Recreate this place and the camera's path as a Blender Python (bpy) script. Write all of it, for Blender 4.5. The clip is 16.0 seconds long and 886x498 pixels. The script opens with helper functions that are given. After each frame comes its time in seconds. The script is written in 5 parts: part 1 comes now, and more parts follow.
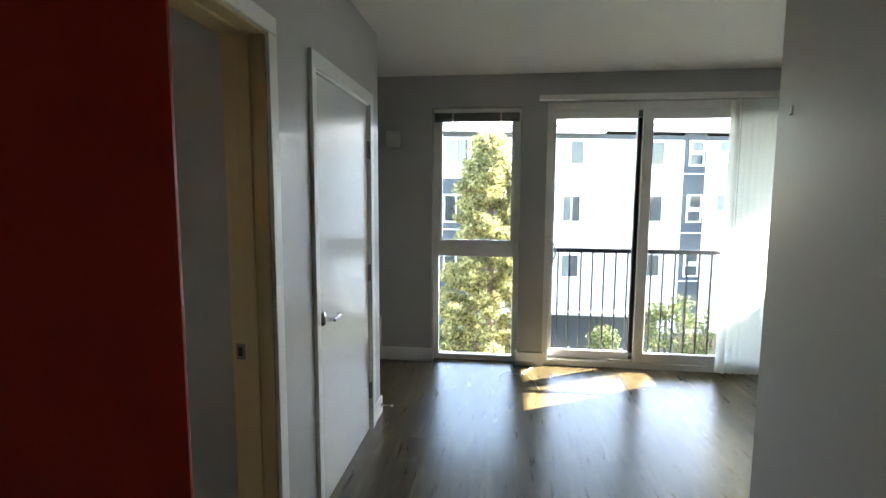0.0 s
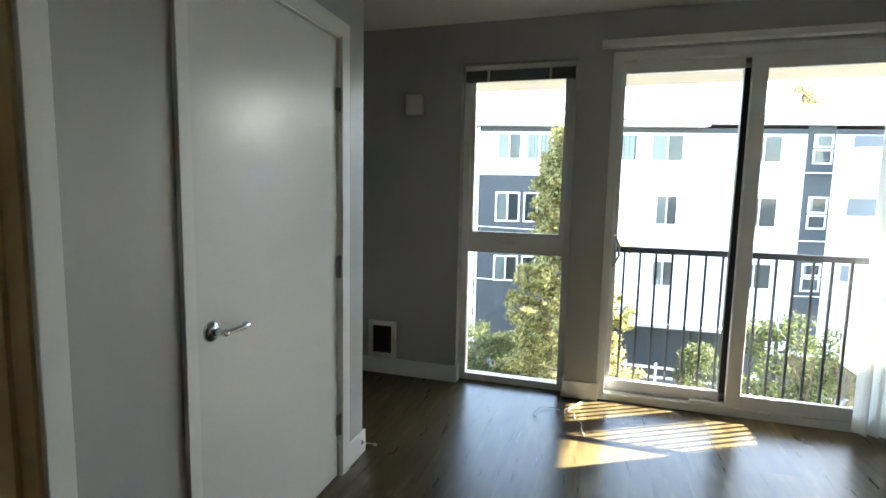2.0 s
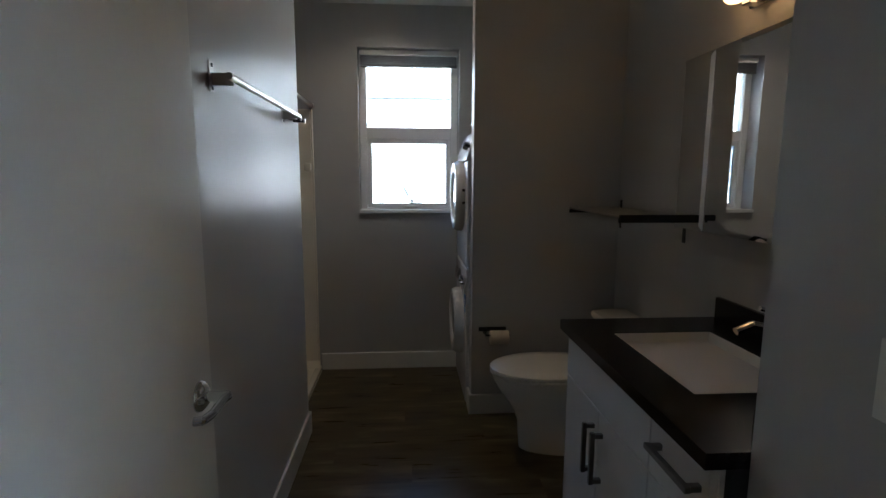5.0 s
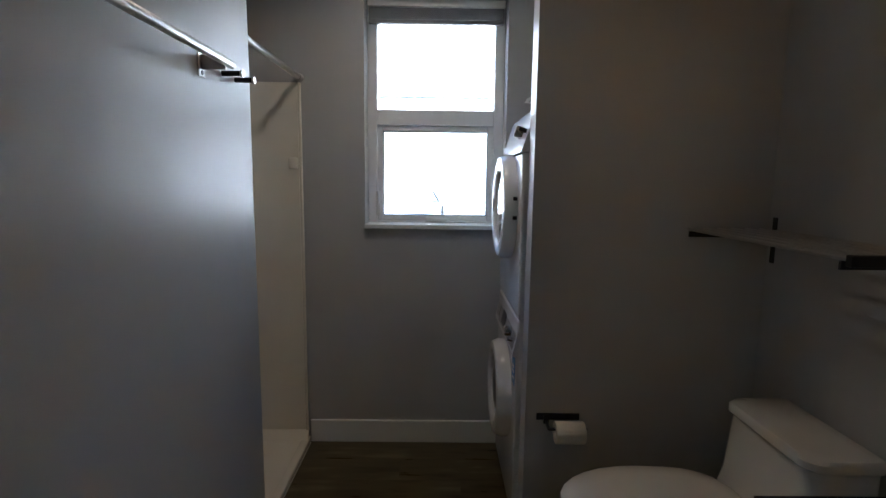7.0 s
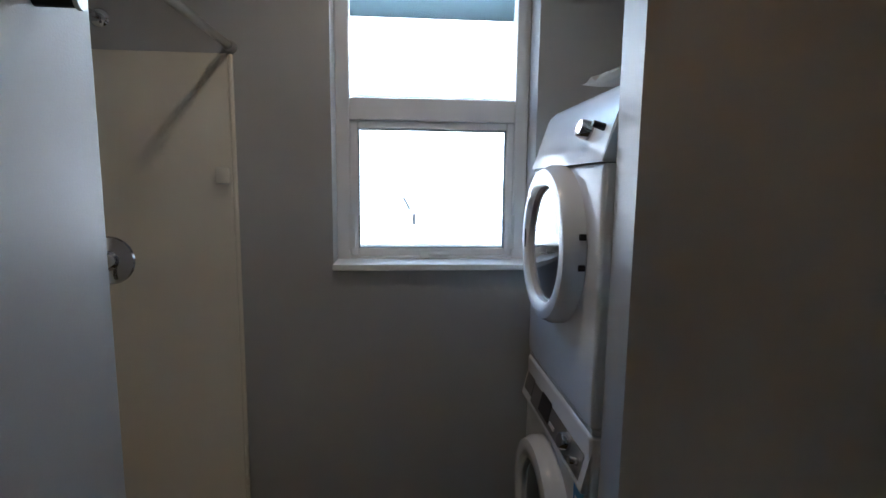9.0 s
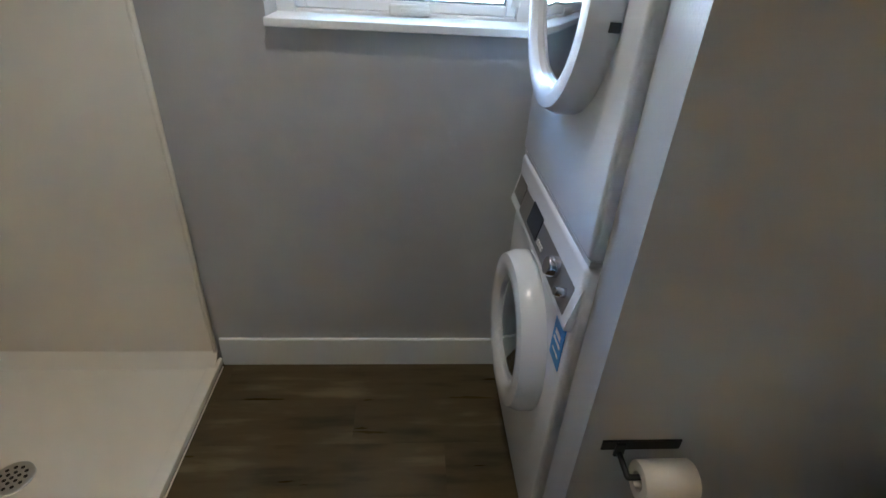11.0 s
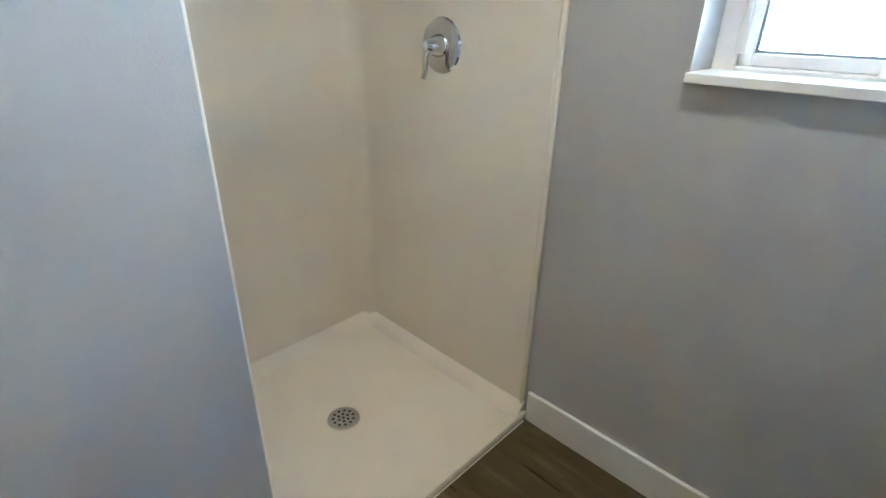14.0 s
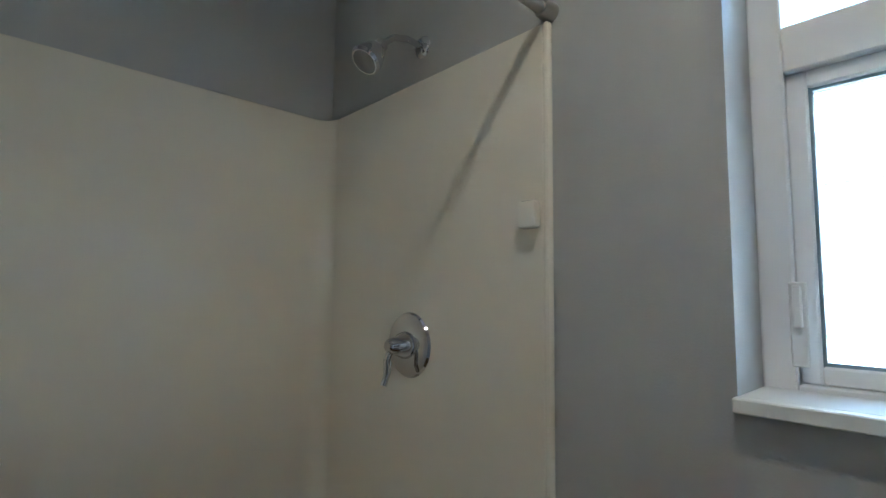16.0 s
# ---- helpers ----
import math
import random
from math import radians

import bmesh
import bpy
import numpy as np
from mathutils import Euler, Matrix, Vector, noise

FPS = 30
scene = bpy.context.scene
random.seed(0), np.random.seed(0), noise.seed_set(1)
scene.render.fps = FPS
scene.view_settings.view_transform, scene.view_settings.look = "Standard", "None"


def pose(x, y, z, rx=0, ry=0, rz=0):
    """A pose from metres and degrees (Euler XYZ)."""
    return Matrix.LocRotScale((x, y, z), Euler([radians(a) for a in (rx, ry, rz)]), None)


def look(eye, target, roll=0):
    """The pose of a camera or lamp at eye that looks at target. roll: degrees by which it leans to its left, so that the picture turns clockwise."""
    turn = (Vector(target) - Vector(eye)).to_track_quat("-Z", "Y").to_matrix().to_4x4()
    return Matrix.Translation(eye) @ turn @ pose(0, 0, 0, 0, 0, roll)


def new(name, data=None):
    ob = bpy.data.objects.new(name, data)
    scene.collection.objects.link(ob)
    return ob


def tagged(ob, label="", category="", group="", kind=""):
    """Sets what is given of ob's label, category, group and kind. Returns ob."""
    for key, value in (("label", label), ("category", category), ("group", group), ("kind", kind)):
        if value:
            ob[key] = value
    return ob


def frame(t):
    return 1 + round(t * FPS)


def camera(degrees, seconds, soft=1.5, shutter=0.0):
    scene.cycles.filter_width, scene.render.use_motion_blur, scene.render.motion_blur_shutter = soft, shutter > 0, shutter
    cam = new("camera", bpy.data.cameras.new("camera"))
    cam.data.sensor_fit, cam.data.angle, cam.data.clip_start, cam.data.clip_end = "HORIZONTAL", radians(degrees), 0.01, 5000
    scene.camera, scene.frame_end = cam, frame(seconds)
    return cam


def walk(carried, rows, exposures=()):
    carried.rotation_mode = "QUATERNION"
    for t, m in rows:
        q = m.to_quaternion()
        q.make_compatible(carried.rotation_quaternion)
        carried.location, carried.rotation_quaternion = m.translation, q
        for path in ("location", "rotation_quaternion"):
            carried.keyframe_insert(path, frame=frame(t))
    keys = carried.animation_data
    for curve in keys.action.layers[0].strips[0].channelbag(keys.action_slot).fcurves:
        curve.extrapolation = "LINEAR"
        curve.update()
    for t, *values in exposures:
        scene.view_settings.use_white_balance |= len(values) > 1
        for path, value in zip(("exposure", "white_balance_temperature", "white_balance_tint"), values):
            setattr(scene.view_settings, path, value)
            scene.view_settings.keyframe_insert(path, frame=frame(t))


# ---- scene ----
cam = camera(83.1, 16.0, soft=1.5)
PATH = [
    (0, (0.83, 0.531, 1.512), (0.593, 2.505, 1.299), 0.3),
    (0.5, (1.051, 0.767, 1.494), (0.795, 2.739, 1.28), 0.2),
    (1, (1.169, 1.036, 1.448), (0.911, 3.007, 1.227), 0.6),
    (1.5, (1.224, 1.297, 1.417), (0.91, 3.26, 1.2), 0.9),
    (2, (1.127, 1.497, 1.371), (0.552, 3.4, 1.156), 1.2),
    (2.5, (0.912, 1.61, 1.342), (-0.089, 3.327, 1.12), 1.3),
    (3, (0.727, 1.624, 1.342), (-0.616, 3.087, 1.108), 1.3),
    (3.5, (0.576, 1.658, 1.374), (-1.089, 2.734, 1.107), 1.1),
    (4, (0.472, 1.666, 1.374), (-1.4, 2.316, 1.101), 0.7),
    (4.5, (0.284, 1.687, 1.38), (-1.675, 1.97, 1.098), 0.1),
    (4.7, (0.195, 1.685, 1.388), (-1.774, 1.893, 1.107), 0.0),
    (6.8, (-0.862, 1.731, 1.389), (-2.844, 1.751, 1.115), 0.6),
    (7, (-0.977, 1.729, 1.377), (-2.96, 1.744, 1.113), 0.7),
    (7.5, (-1.262, 1.719, 1.417), (-3.245, 1.733, 1.158), 0.8),
    (8, (-1.468, 1.647, 1.433), (-3.452, 1.669, 1.18), 0.8),
    (8.5, (-1.638, 1.572, 1.421), (-3.622, 1.64, 1.177), 0.8),
    (9, (-1.77, 1.592, 1.44), (-3.747, 1.753, 1.184), 0.6),
    (9.5, (-1.871, 1.632, 1.454), (-3.791, 1.971, 1.008), 0.3),
    (9.7, (-1.917, 1.63, 1.445), (-3.793, 2.018, 0.873), 0.5),
    (11.8, (-2.155, 1.748, 1.3), (-3.723, 1.628, 0.066), 3.8),
    (12, (-2.135, 1.746, 1.299), (-3.685, 1.508, 0.057), 3.9),
    (12.5, (-2.14, 1.751, 1.29), (-3.61, 1.215, 0.044), 2.9),
    (13, (-2.217, 1.758, 1.288), (-3.6, 0.994, 0.062), 3.2),
    (13.5, (-2.304, 1.756, 1.293), (-3.593, 0.751, 0.139), 2.4),
    (14, (-2.336, 1.765, 1.267), (-3.635, 0.505, 0.415), 1.1),
    (14.5, (-2.417, 1.778, 1.253), (-3.757, 0.354, 0.831), 1.2),
    (15, (-2.491, 1.72, 1.282), (-3.908, 0.309, 1.24), 0.8),
    (15.5, (-2.612, 1.693, 1.308), (-3.997, 0.262, 1.494), 0.8),
    (16, (-2.692, 1.602, 1.303), (-4.046, 0.141, 1.487), 0.7),
]
walk(cam, [(t, look(eye, target, roll)) for t, eye, target, roll in PATH],
     exposures=[(0, 4.35, 7100, 9), (0.6, 4.2, 6900, 9), (1.6, 4.05, 7100, 8), (2.6, 3.9, 7200, 8), (3.6, 3.85, 6700, 9), (4.7, 4.15, 5900, 11), (7, 4.65, 5600, 13),
                (9.5, 4.5, 5550, 12), (12, 6.95, 5250, 5), (13.5, 6.95, 5250, 4), (14.3, 6.55, 5400, 5), (15, 6.1, 5350, 4), (16, 5.45, 5250, 3)])

# world and sun
world = bpy.data.worlds.new("World")
scene.world = world
world.use_nodes = True
wn = world.node_tree.nodes
sky = wn.new("ShaderNodeTexSky")
sky.sky_type, sky.sun_disc = "NISHITA", False
SUN_AZ, SUN_EL = 30.0, 31.0   # degrees from +x towards +y, and above the horizon
sky.sun_elevation, sky.sun_rotation = radians(SUN_EL), radians(90 - SUN_AZ)
world.node_tree.links.new(sky.outputs[0], wn["Background"].inputs[0])
wn["Background"].inputs[1].default_value = 0.15
sun = new("sun", bpy.data.lights.new("sun", "SUN"))
sun.data.energy, sun.data.angle, sun.data.color = 5.0, radians(0.5), (1.0, 0.98, 0.96)
to_sun = Vector((math.cos(radians(SUN_EL)) * math.cos(radians(SUN_AZ)), math.cos(radians(SUN_EL)) * math.sin(radians(SUN_AZ)), math.sin(radians(SUN_EL))))
sun.matrix_world = look(to_sun * 30, (0, 0, 0))


# ---- building helpers ----
def material(name, colour, rough=0.5, metal=0.0, vary=0.08, scale=6.0, bump=0.0, bump_scale=80.0, coat=0.0, spec=0.5, stretch=(1, 1, 1), random_tint=0.0):
    m = bpy.data.materials.new(name)
    m.use_nodes = True
    n, l = m.node_tree.nodes, m.node_tree.links
    b = n["Principled BSDF"]
    b.inputs["Roughness"].default_value, b.inputs["Metallic"].default_value = rough, metal
    b.inputs["Coat Weight"].default_value, b.inputs["Specular IOR Level"].default_value = coat, spec
    tc, mp = n.new("ShaderNodeTexCoord"), n.new("ShaderNodeMapping")
    mp.inputs["Scale"].default_value = stretch
    l.new(tc.outputs["Object"], mp.inputs[0])
    nz = n.new("ShaderNodeTexNoise")
    nz.inputs["Scale"].default_value, nz.inputs["Detail"].default_value = scale, 6
    l.new(mp.outputs[0], nz.inputs["Vector"])
    ramp = n.new("ShaderNodeMapRange")
    ramp.inputs[3].default_value, ramp.inputs[4].default_value = 1 - vary, 1 + vary
    l.new(nz.outputs["Fac"], ramp.inputs[0])
    mul = n.new("ShaderNodeVectorMath")
    mul.operation = "SCALE"
    mul.inputs[0].default_value = colour
    l.new(ramp.outputs[0], mul.inputs["Scale"])
    out = mul.outputs[0]
    if random_tint:
        info, r2, m2 = n.new("ShaderNodeObjectInfo"), n.new("ShaderNodeMapRange"), n.new("ShaderNodeVectorMath")
        r2.inputs[3].default_value, r2.inputs[4].default_value = 1 - random_tint, 1 + random_tint
        m2.operation = "SCALE"
        l.new(info.outputs["Random"], r2.inputs[0])
        l.new(out, m2.inputs[0])
        l.new(r2.outputs[0], m2.inputs["Scale"])
        out = m2.outputs[0]
    l.new(out, b.inputs["Base Color"])
    rr = n.new("ShaderNodeMapRange")
    rr.inputs[3].default_value, rr.inputs[4].default_value = max(0.01, rough - 0.012), min(1, rough + 0.012)
    l.new(nz.outputs["Fac"], rr.inputs[0])
    l.new(rr.outputs[0], b.inputs["Roughness"])
    b.inputs["Specular IOR Level"].default_value = 0.4
    if bump:
        fine, bp = n.new("ShaderNodeTexNoise"), n.new("ShaderNodeBump")
        fine.inputs["Scale"].default_value, fine.inputs["Detail"].default_value = bump_scale, 3
        l.new(mp.outputs[0], fine.inputs["Vector"])
        bp.inputs["Strength"].default_value, bp.inputs["Distance"].default_value = bump, 0.002
        l.new(fine.outputs["Fac"], bp.inputs["Height"])
        l.new(bp.outputs[0], b.inputs["Normal"])
    return m


def glass_material(name, tint=(1, 1, 1), rough=0.0):
    m = bpy.data.materials.new(name)
    m.use_nodes = True
    n, l = m.node_tree.nodes, m.node_tree.links
    n.remove(n["Principled BSDF"])
    tr, gl, mx, fr = n.new("ShaderNodeBsdfTransparent"), n.new("ShaderNodeBsdfGlossy"), n.new("ShaderNodeMixShader"), n.new("ShaderNodeFresnel")
    tr.inputs[0].default_value = (*tint, 1)
    gl.inputs["Roughness"].default_value = rough
    fr.inputs[0].default_value = 1.45
    l.new(fr.outputs[0], mx.inputs[0])
    l.new(tr.outputs[0], mx.inputs[1])
    l.new(gl.outputs[0], mx.inputs[2])
    l.new(mx.outputs[0], n["Material Output"].inputs[0])
    return m


def lamp_material(name, colour, strength):
    m = bpy.data.materials.new(name)
    m.use_nodes = True
    b = m.node_tree.nodes["Principled BSDF"]
    b.inputs["Base Color"].default_value = (0.9, 0.88, 0.82, 1)
    b.inputs["Emission Color"].default_value, b.inputs["Emission Strength"].default_value = (*colour, 1), strength
    return m


def box(bm, x0, y0, z0, x1, y1, z1, bevel=0.0, seg=1):
    vs = [bm.verts.new((x, y, z)) for x in (x0, x1) for y in (y0, y1) for z in (z0, z1)]
    fs = [bm.faces.new([vs[i] for i in q]) for q in ((0, 1, 3, 2), (4, 6, 7, 5), (0, 4, 5, 1), (2, 3, 7, 6), (0, 2, 6, 4), (1, 5, 7, 3))]
    if (x1 - x0) * (y1 - y0) * (z1 - z0) < 0:
        bmesh.ops.reverse_faces(bm, faces=fs)
    if bevel:
        es = list({e for f in fs for e in f.edges})
        bmesh.ops.bevel(bm, geom=es, offset=bevel, segments=seg, affect="EDGES", profile=0.5)
    return bm


def boxes(*rows, bevel=0.0, seg=1):
    bm = bmesh.new()
    for r in rows:
        box(bm, *r, bevel=bevel, seg=seg)
    return bm


def cyl(bm, p0, p1, r0, r1=None, seg=16):
    p0, p1 = Vector(p0), Vector(p1)
    q = (p1 - p0).to_track_quat("Z", "Y").to_matrix().to_4x4()
    m = Matrix.Translation((p0 + p1) / 2) @ q
    bmesh.ops.create_cone(bm, cap_ends=True, segments=seg, radius1=r0, radius2=r0 if r1 is None else r1, depth=(p1 - p0).length, matrix=m)
    return bm


def ball(bm, c, r, sx=1, sy=1, sz=1, sub=2):
    bmesh.ops.create_icosphere(bm, subdivisions=sub, radius=r, matrix=Matrix.Translation(c) @ Matrix.Diagonal((sx, sy, sz, 1)))
    return bm


def tube(bm, pts, r, seg=10):
    for a, b in zip(pts, pts[1:]):
        cyl(bm, a, b, r, seg=seg)
    for p in pts[1:-1]:
        ball(bm, p, r, sub=1)
    return bm


def lathe(bm, profile, m, seg=32, close=False):
    """Turns a profile of (radius, height) round the z axis of m."""
    rings = []
    for r, h in profile:
        rings.append([bm.verts.new(m @ Vector((r * math.cos(2 * math.pi * i / seg), r * math.sin(2 * math.pi * i / seg), h))) for i in range(seg)])
    for a, b in zip(rings, rings[1:]):
        for i in range(seg):
            bm.faces.new((a[i], a[(i + 1) % seg], b[(i + 1) % seg], b[i]))
    if close:
        bm.faces.new(rings[-1])
        bm.faces.new(list(reversed(rings[0])))
    return bm


def loft(bm, rings):
    """Skins closed rings of equal length, capped at both ends."""
    vs = [[bm.verts.new(p) for p in ring] for ring in rings]
    n = len(vs[0])
    for a, b in zip(vs, vs[1:]):
        for i in range(n):
            bm.faces.new((a[i], a[(i + 1) % n], b[(i + 1) % n], b[i]))
    bm.faces.new(list(reversed(vs[0])))
    bm.faces.new(vs[-1])
    return bm


def mesh(name, bm, mat, smooth=False):
    bmesh.ops.recalc_face_normals(bm, faces=bm.faces)
    me = bpy.data.meshes.new(name)
    bm.to_mesh(me)
    bm.free()
    me.materials.append(mat)
    if smooth:
        me.shade_smooth()
        me.set_sharp_from_angle(angle=radians(40))
    return me


def structure(name, bm, mat, label, category, smooth=False):
    return tagged(new(name, mesh(name, bm, mat, smooth)), label, category, kind="structure")


def thing(name, label, category, at=(0, 0, 0), group="", kind=""):
    e = new(name)
    e.empty_display_size = 0.1
    e.matrix_basis = Matrix.Translation(at)
    return tagged(e, label, category, group, kind)


def part(name, bm, mat, parent, label="", smooth=False):
    o = new(name, mesh(name, bm, mat, smooth))
    o.parent = parent
    if parent.type == "EMPTY":
        o.matrix_parent_inverse = parent.matrix_basis.inverted()
    return tagged(o, label) if label else o


# ---- materials ----
wall_paint = material("wall paint", (0.45, 0.45, 0.44), 0.33, vary=0.045, scale=1.5, bump=0.24, bump_scale=260)
ceil_paint = material("ceiling paint", (0.72, 0.72, 0.70), 0.8, vary=0.03, scale=2, bump=0.3, bump_scale=200)
trim_paint = material("white trim paint", (0.78, 0.78, 0.75), 0.35, vary=0.03, scale=3)
door_paint = material("white door paint", (0.76, 0.76, 0.73), 0.24, vary=0.03, scale=2, bump=0.12, bump_scale=120)
jamb_wood = material("pale jamb wood", (0.60, 0.46, 0.25), 0.45, vary=0.12, scale=5, stretch=(12, 12, 0.6))
red_paint = material("red door paint", (0.46, 0.026, 0.005), 0.45, vary=0.06, scale=3)
vinyl = material("white window vinyl", (0.80, 0.80, 0.79), 0.3, vary=0.02)
chrome = material("chrome", (0.62, 0.62, 0.64), 0.06, 1.0, vary=0.02)
nickel = material("brushed nickel", (0.55, 0.54, 0.52), 0.3, 1.0, vary=0.05, scale=30)
dark_metal = material("dark metal", (0.035, 0.037, 0.04), 0.4, 0.6, vary=0.1, scale=20)
hinge_metal = material("satin hinge metal", (0.22, 0.22, 0.22), 0.35, 1.0, vary=0.05)
pull_metal = material("dark satin pull metal", (0.20, 0.19, 0.18), 0.28, 1.0, vary=0.06, scale=30)
black_rail = material("black painted rail", (0.02, 0.022, 0.026), 0.5, vary=0.1, scale=20)
porcelain = material("white porcelain", (0.80, 0.78, 0.72), 0.12, vary=0.02, coat=0.3)
acrylic = material("ivory acrylic surround", (0.80, 0.75, 0.64), 0.12, vary=0.03, scale=2)
counter_stone = material("black stone worktop", (0.015, 0.014, 0.014), 0.22, vary=0.3, scale=60)
cabinet_white = material("white laminate cabinet", (0.62, 0.61, 0.60), 0.4, vary=0.03)
appliance = material("white enamel", (0.80, 0.81, 0.83), 0.22, vary=0.02, coat=0.2)
panel_grey = material("grey control panel", (0.23, 0.22, 0.21), 0.35, 0.3, vary=0.04)
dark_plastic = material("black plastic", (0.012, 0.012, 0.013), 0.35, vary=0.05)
dark_glass = material("dark door glass", (0.02, 0.025, 0.03), 0.06, vary=0.02, coat=1.0)
sticker_blue = material("blue sticker", (0.02, 0.22, 0.55), 0.4, vary=0.03)
paper = material("toilet paper", (0.78, 0.74, 0.66), 0.9, vary=0.04, bump=0.3, bump_scale=150)
plastic_white = material("white plastic", (0.75, 0.75, 0.72), 0.35, vary=0.02)
pane_glass = glass_material("window glass")
# grey tint dims the daylight that enters the bathroom
dimming_glass = glass_material("light-cutting window glass", (0.64, 0.66, 0.65))
mirror_mat = material("mirror silver", (0.9, 0.9, 0.9), 0.01, 1.0, vary=0.0)


# vinyl plank: long streaks, knots and a tint for each plank
def plank_material():
    m = bpy.data.materials.new("grey brown vinyl plank")
    m.use_nodes = True
    n, l = m.node_tree.nodes, m.node_tree.links
    b = n["Principled BSDF"]
    tc, info, add = n.new("ShaderNodeTexCoord"), n.new("ShaderNodeObjectInfo"), n.new("ShaderNodeVectorMath")
    shift = n.new("ShaderNodeVectorMath")
    shift.operation = "SCALE"
    shift.inputs[0].default_value = (13.0, 7.0, 3.0)
    l.new(info.outputs["Random"], shift.inputs["Scale"])
    l.new(tc.outputs["Object"], add.inputs[0])
    l.new(shift.outputs[0], add.inputs[1])
    streak, cloud = n.new("ShaderNodeTexNoise"), n.new("ShaderNodeTexNoise")
    for tex, sc, scale, detail in ((streak, (10, 1.0, 1), 3.0, 7), (cloud, (3.2, 0.9, 1), 3.0, 6)):
        mp = n.new("ShaderNodeMapping")
        mp.inputs["Scale"].default_value = sc
        l.new(add.outputs[0], mp.inputs[0])
        l.new(mp.outputs[0], tex.inputs["Vector"])
        tex.inputs["Scale"].default_value, tex.inputs["Detail"].default_value = scale, detail
    mix = n.new("ShaderNodeMix")
    mix.inputs[0].default_value = 0.62
    l.new(streak.outputs["Fac"], mix.inputs[2])
    l.new(cloud.outputs["Fac"], mix.inputs[3])
    ramp = n.new("ShaderNodeValToRGB")
    e = ramp.color_ramp.elements
    ramp.color_ramp.interpolation = "EASE"
    e[0].position, e[0].color = 0.33, (0.040, 0.029, 0.012, 1)
    e[1].position, e[1].color = 0.68, (0.185, 0.148, 0.080, 1)
    mid = ramp.color_ramp.elements.new(0.5)
    mid.color = (0.090, 0.069, 0.031, 1)
    l.new(mix.outputs[0], ramp.inputs[0])
    rng, tint = n.new("ShaderNodeMapRange"), n.new("ShaderNodeVectorMath")
    rng.inputs[3].default_value, rng.inputs[4].default_value = 0.92, 1.08
    tint.operation = "SCALE"
    l.new(info.outputs["Random"], rng.inputs[0])
    l.new(ramp.outputs[0], tint.inputs[0])
    l.new(rng.outputs[0], tint.inputs["Scale"])
    l.new(tint.outputs[0], b.inputs["Base Color"])
    rr = n.new("ShaderNodeMapRange")
    rr.inputs[3].default_value, rr.inputs[4].default_value = 0.24, 0.34
    l.new(streak.outputs["Fac"], rr.inputs[0])
    l.new(rr.outputs[0], b.inputs["Roughness"])
    b.inputs["Specular IOR Level"].default_value = 0.4
    bp = n.new("ShaderNodeBump")
    bp.inputs["Strength"].default_value, bp.inputs["Distance"].default_value = 0.05, 0.001
    l.new(streak.outputs["Fac"], bp.inputs["Height"])
    l.new(bp.outputs[0], b.inputs["Normal"])
    return m


plank_mat = plank_material()

# ---- plan ----
CEIL = 2.54
NORTH = 4.942      # window wall, inner face
WEST = -3.50      # bathroom's outer wall, inner face
EAST = 1.636       # hall's other wall
DOOR_S, DOOR_N, DOOR_TOP = 1.245, 2.224, 2.06       # bathroom doorway
CL_S, CL_N, CL_TOP = 2.682, 3.557, 2.05              # closet doorway
HALL_END = 3.81
HALL_S = 2.16      # end of the hall's other wall
ENTRY = 0.06       # entry wall, inner face
WB = -0.15         # bathroom face of the hall's west wall
BATH_S, BATH_N = 1.142, 2.90
BS_END = -2.565    # where the bathroom's south wall stops beside the shower
SHF = 1.046        # shower front
SW_WALL, SW_END = 2.36, -0.815
PART_W, PART_E, PART_S = -2.842, -2.738, 2.056
SH_E, SH_S = -2.62, 0.205
NW = (0.20, 0.973, 0.0, 2.27)     # window opening: x, x, z, z
SD = (1.19, 3.62, 0.0, 2.30)      # sliding door opening
BW = (1.354, 2.052, 1.15, 2.265)    # bathroom window opening: y, y, z, z

# ---- structure ----
structure("floor", boxes((-3.7, -1.7, -0.2, 4.3, 5.095, -0.006)), material("subfloor", (0.05, 0.045, 0.04), 0.8), "grey brown vinyl plank floor throughout", "floor")
structure("ceiling", boxes((-3.7, -1.7, CEIL, 4.3, 5.1, CEIL + 0.15)), ceil_paint, "flat off-white painted ceiling", "ceiling")
x0, x1, z0, z1 = NW
u0, u1, v0, v1 = SD
structure("wall_north", boxes(
    (-3.66, NORTH, 0, x0, NORTH + 0.17, CEIL), (x0, NORTH, z1, x1, NORTH + 0.17, CEIL), (x1, NORTH, 0, u0, NORTH + 0.17, CEIL),
    (u0, NORTH, v1, u1, NORTH + 0.17, CEIL), (u1, NORTH, 0, 4.3, NORTH + 0.17, CEIL)), wall_paint, "grey painted wall around window and sliding door", "wall")
structure("wall_hall_west", boxes(
    (WB, -0.06, 0, 0, DOOR_S - 0.03, CEIL), (WB, DOOR_S - 0.03, DOOR_TOP + 0.02, 0, DOOR_N + 0.02, CEIL), (WB, DOOR_N + 0.02, 0, 0, CL_S - 0.02, CEIL),
    (WB, CL_S - 0.02, CL_TOP + 0.02, 0, CL_N + 0.02, CEIL), (WB, CL_N + 0.02, 0, 0, HALL_END, CEIL)), wall_paint, "grey painted hall wall with two doorways", "wall")
structure("wall_living_south", boxes((-3.5, HALL_END - 0.11, 0, WB, HALL_END, CEIL)), wall_paint, "grey painted wall behind the closet", "wall")
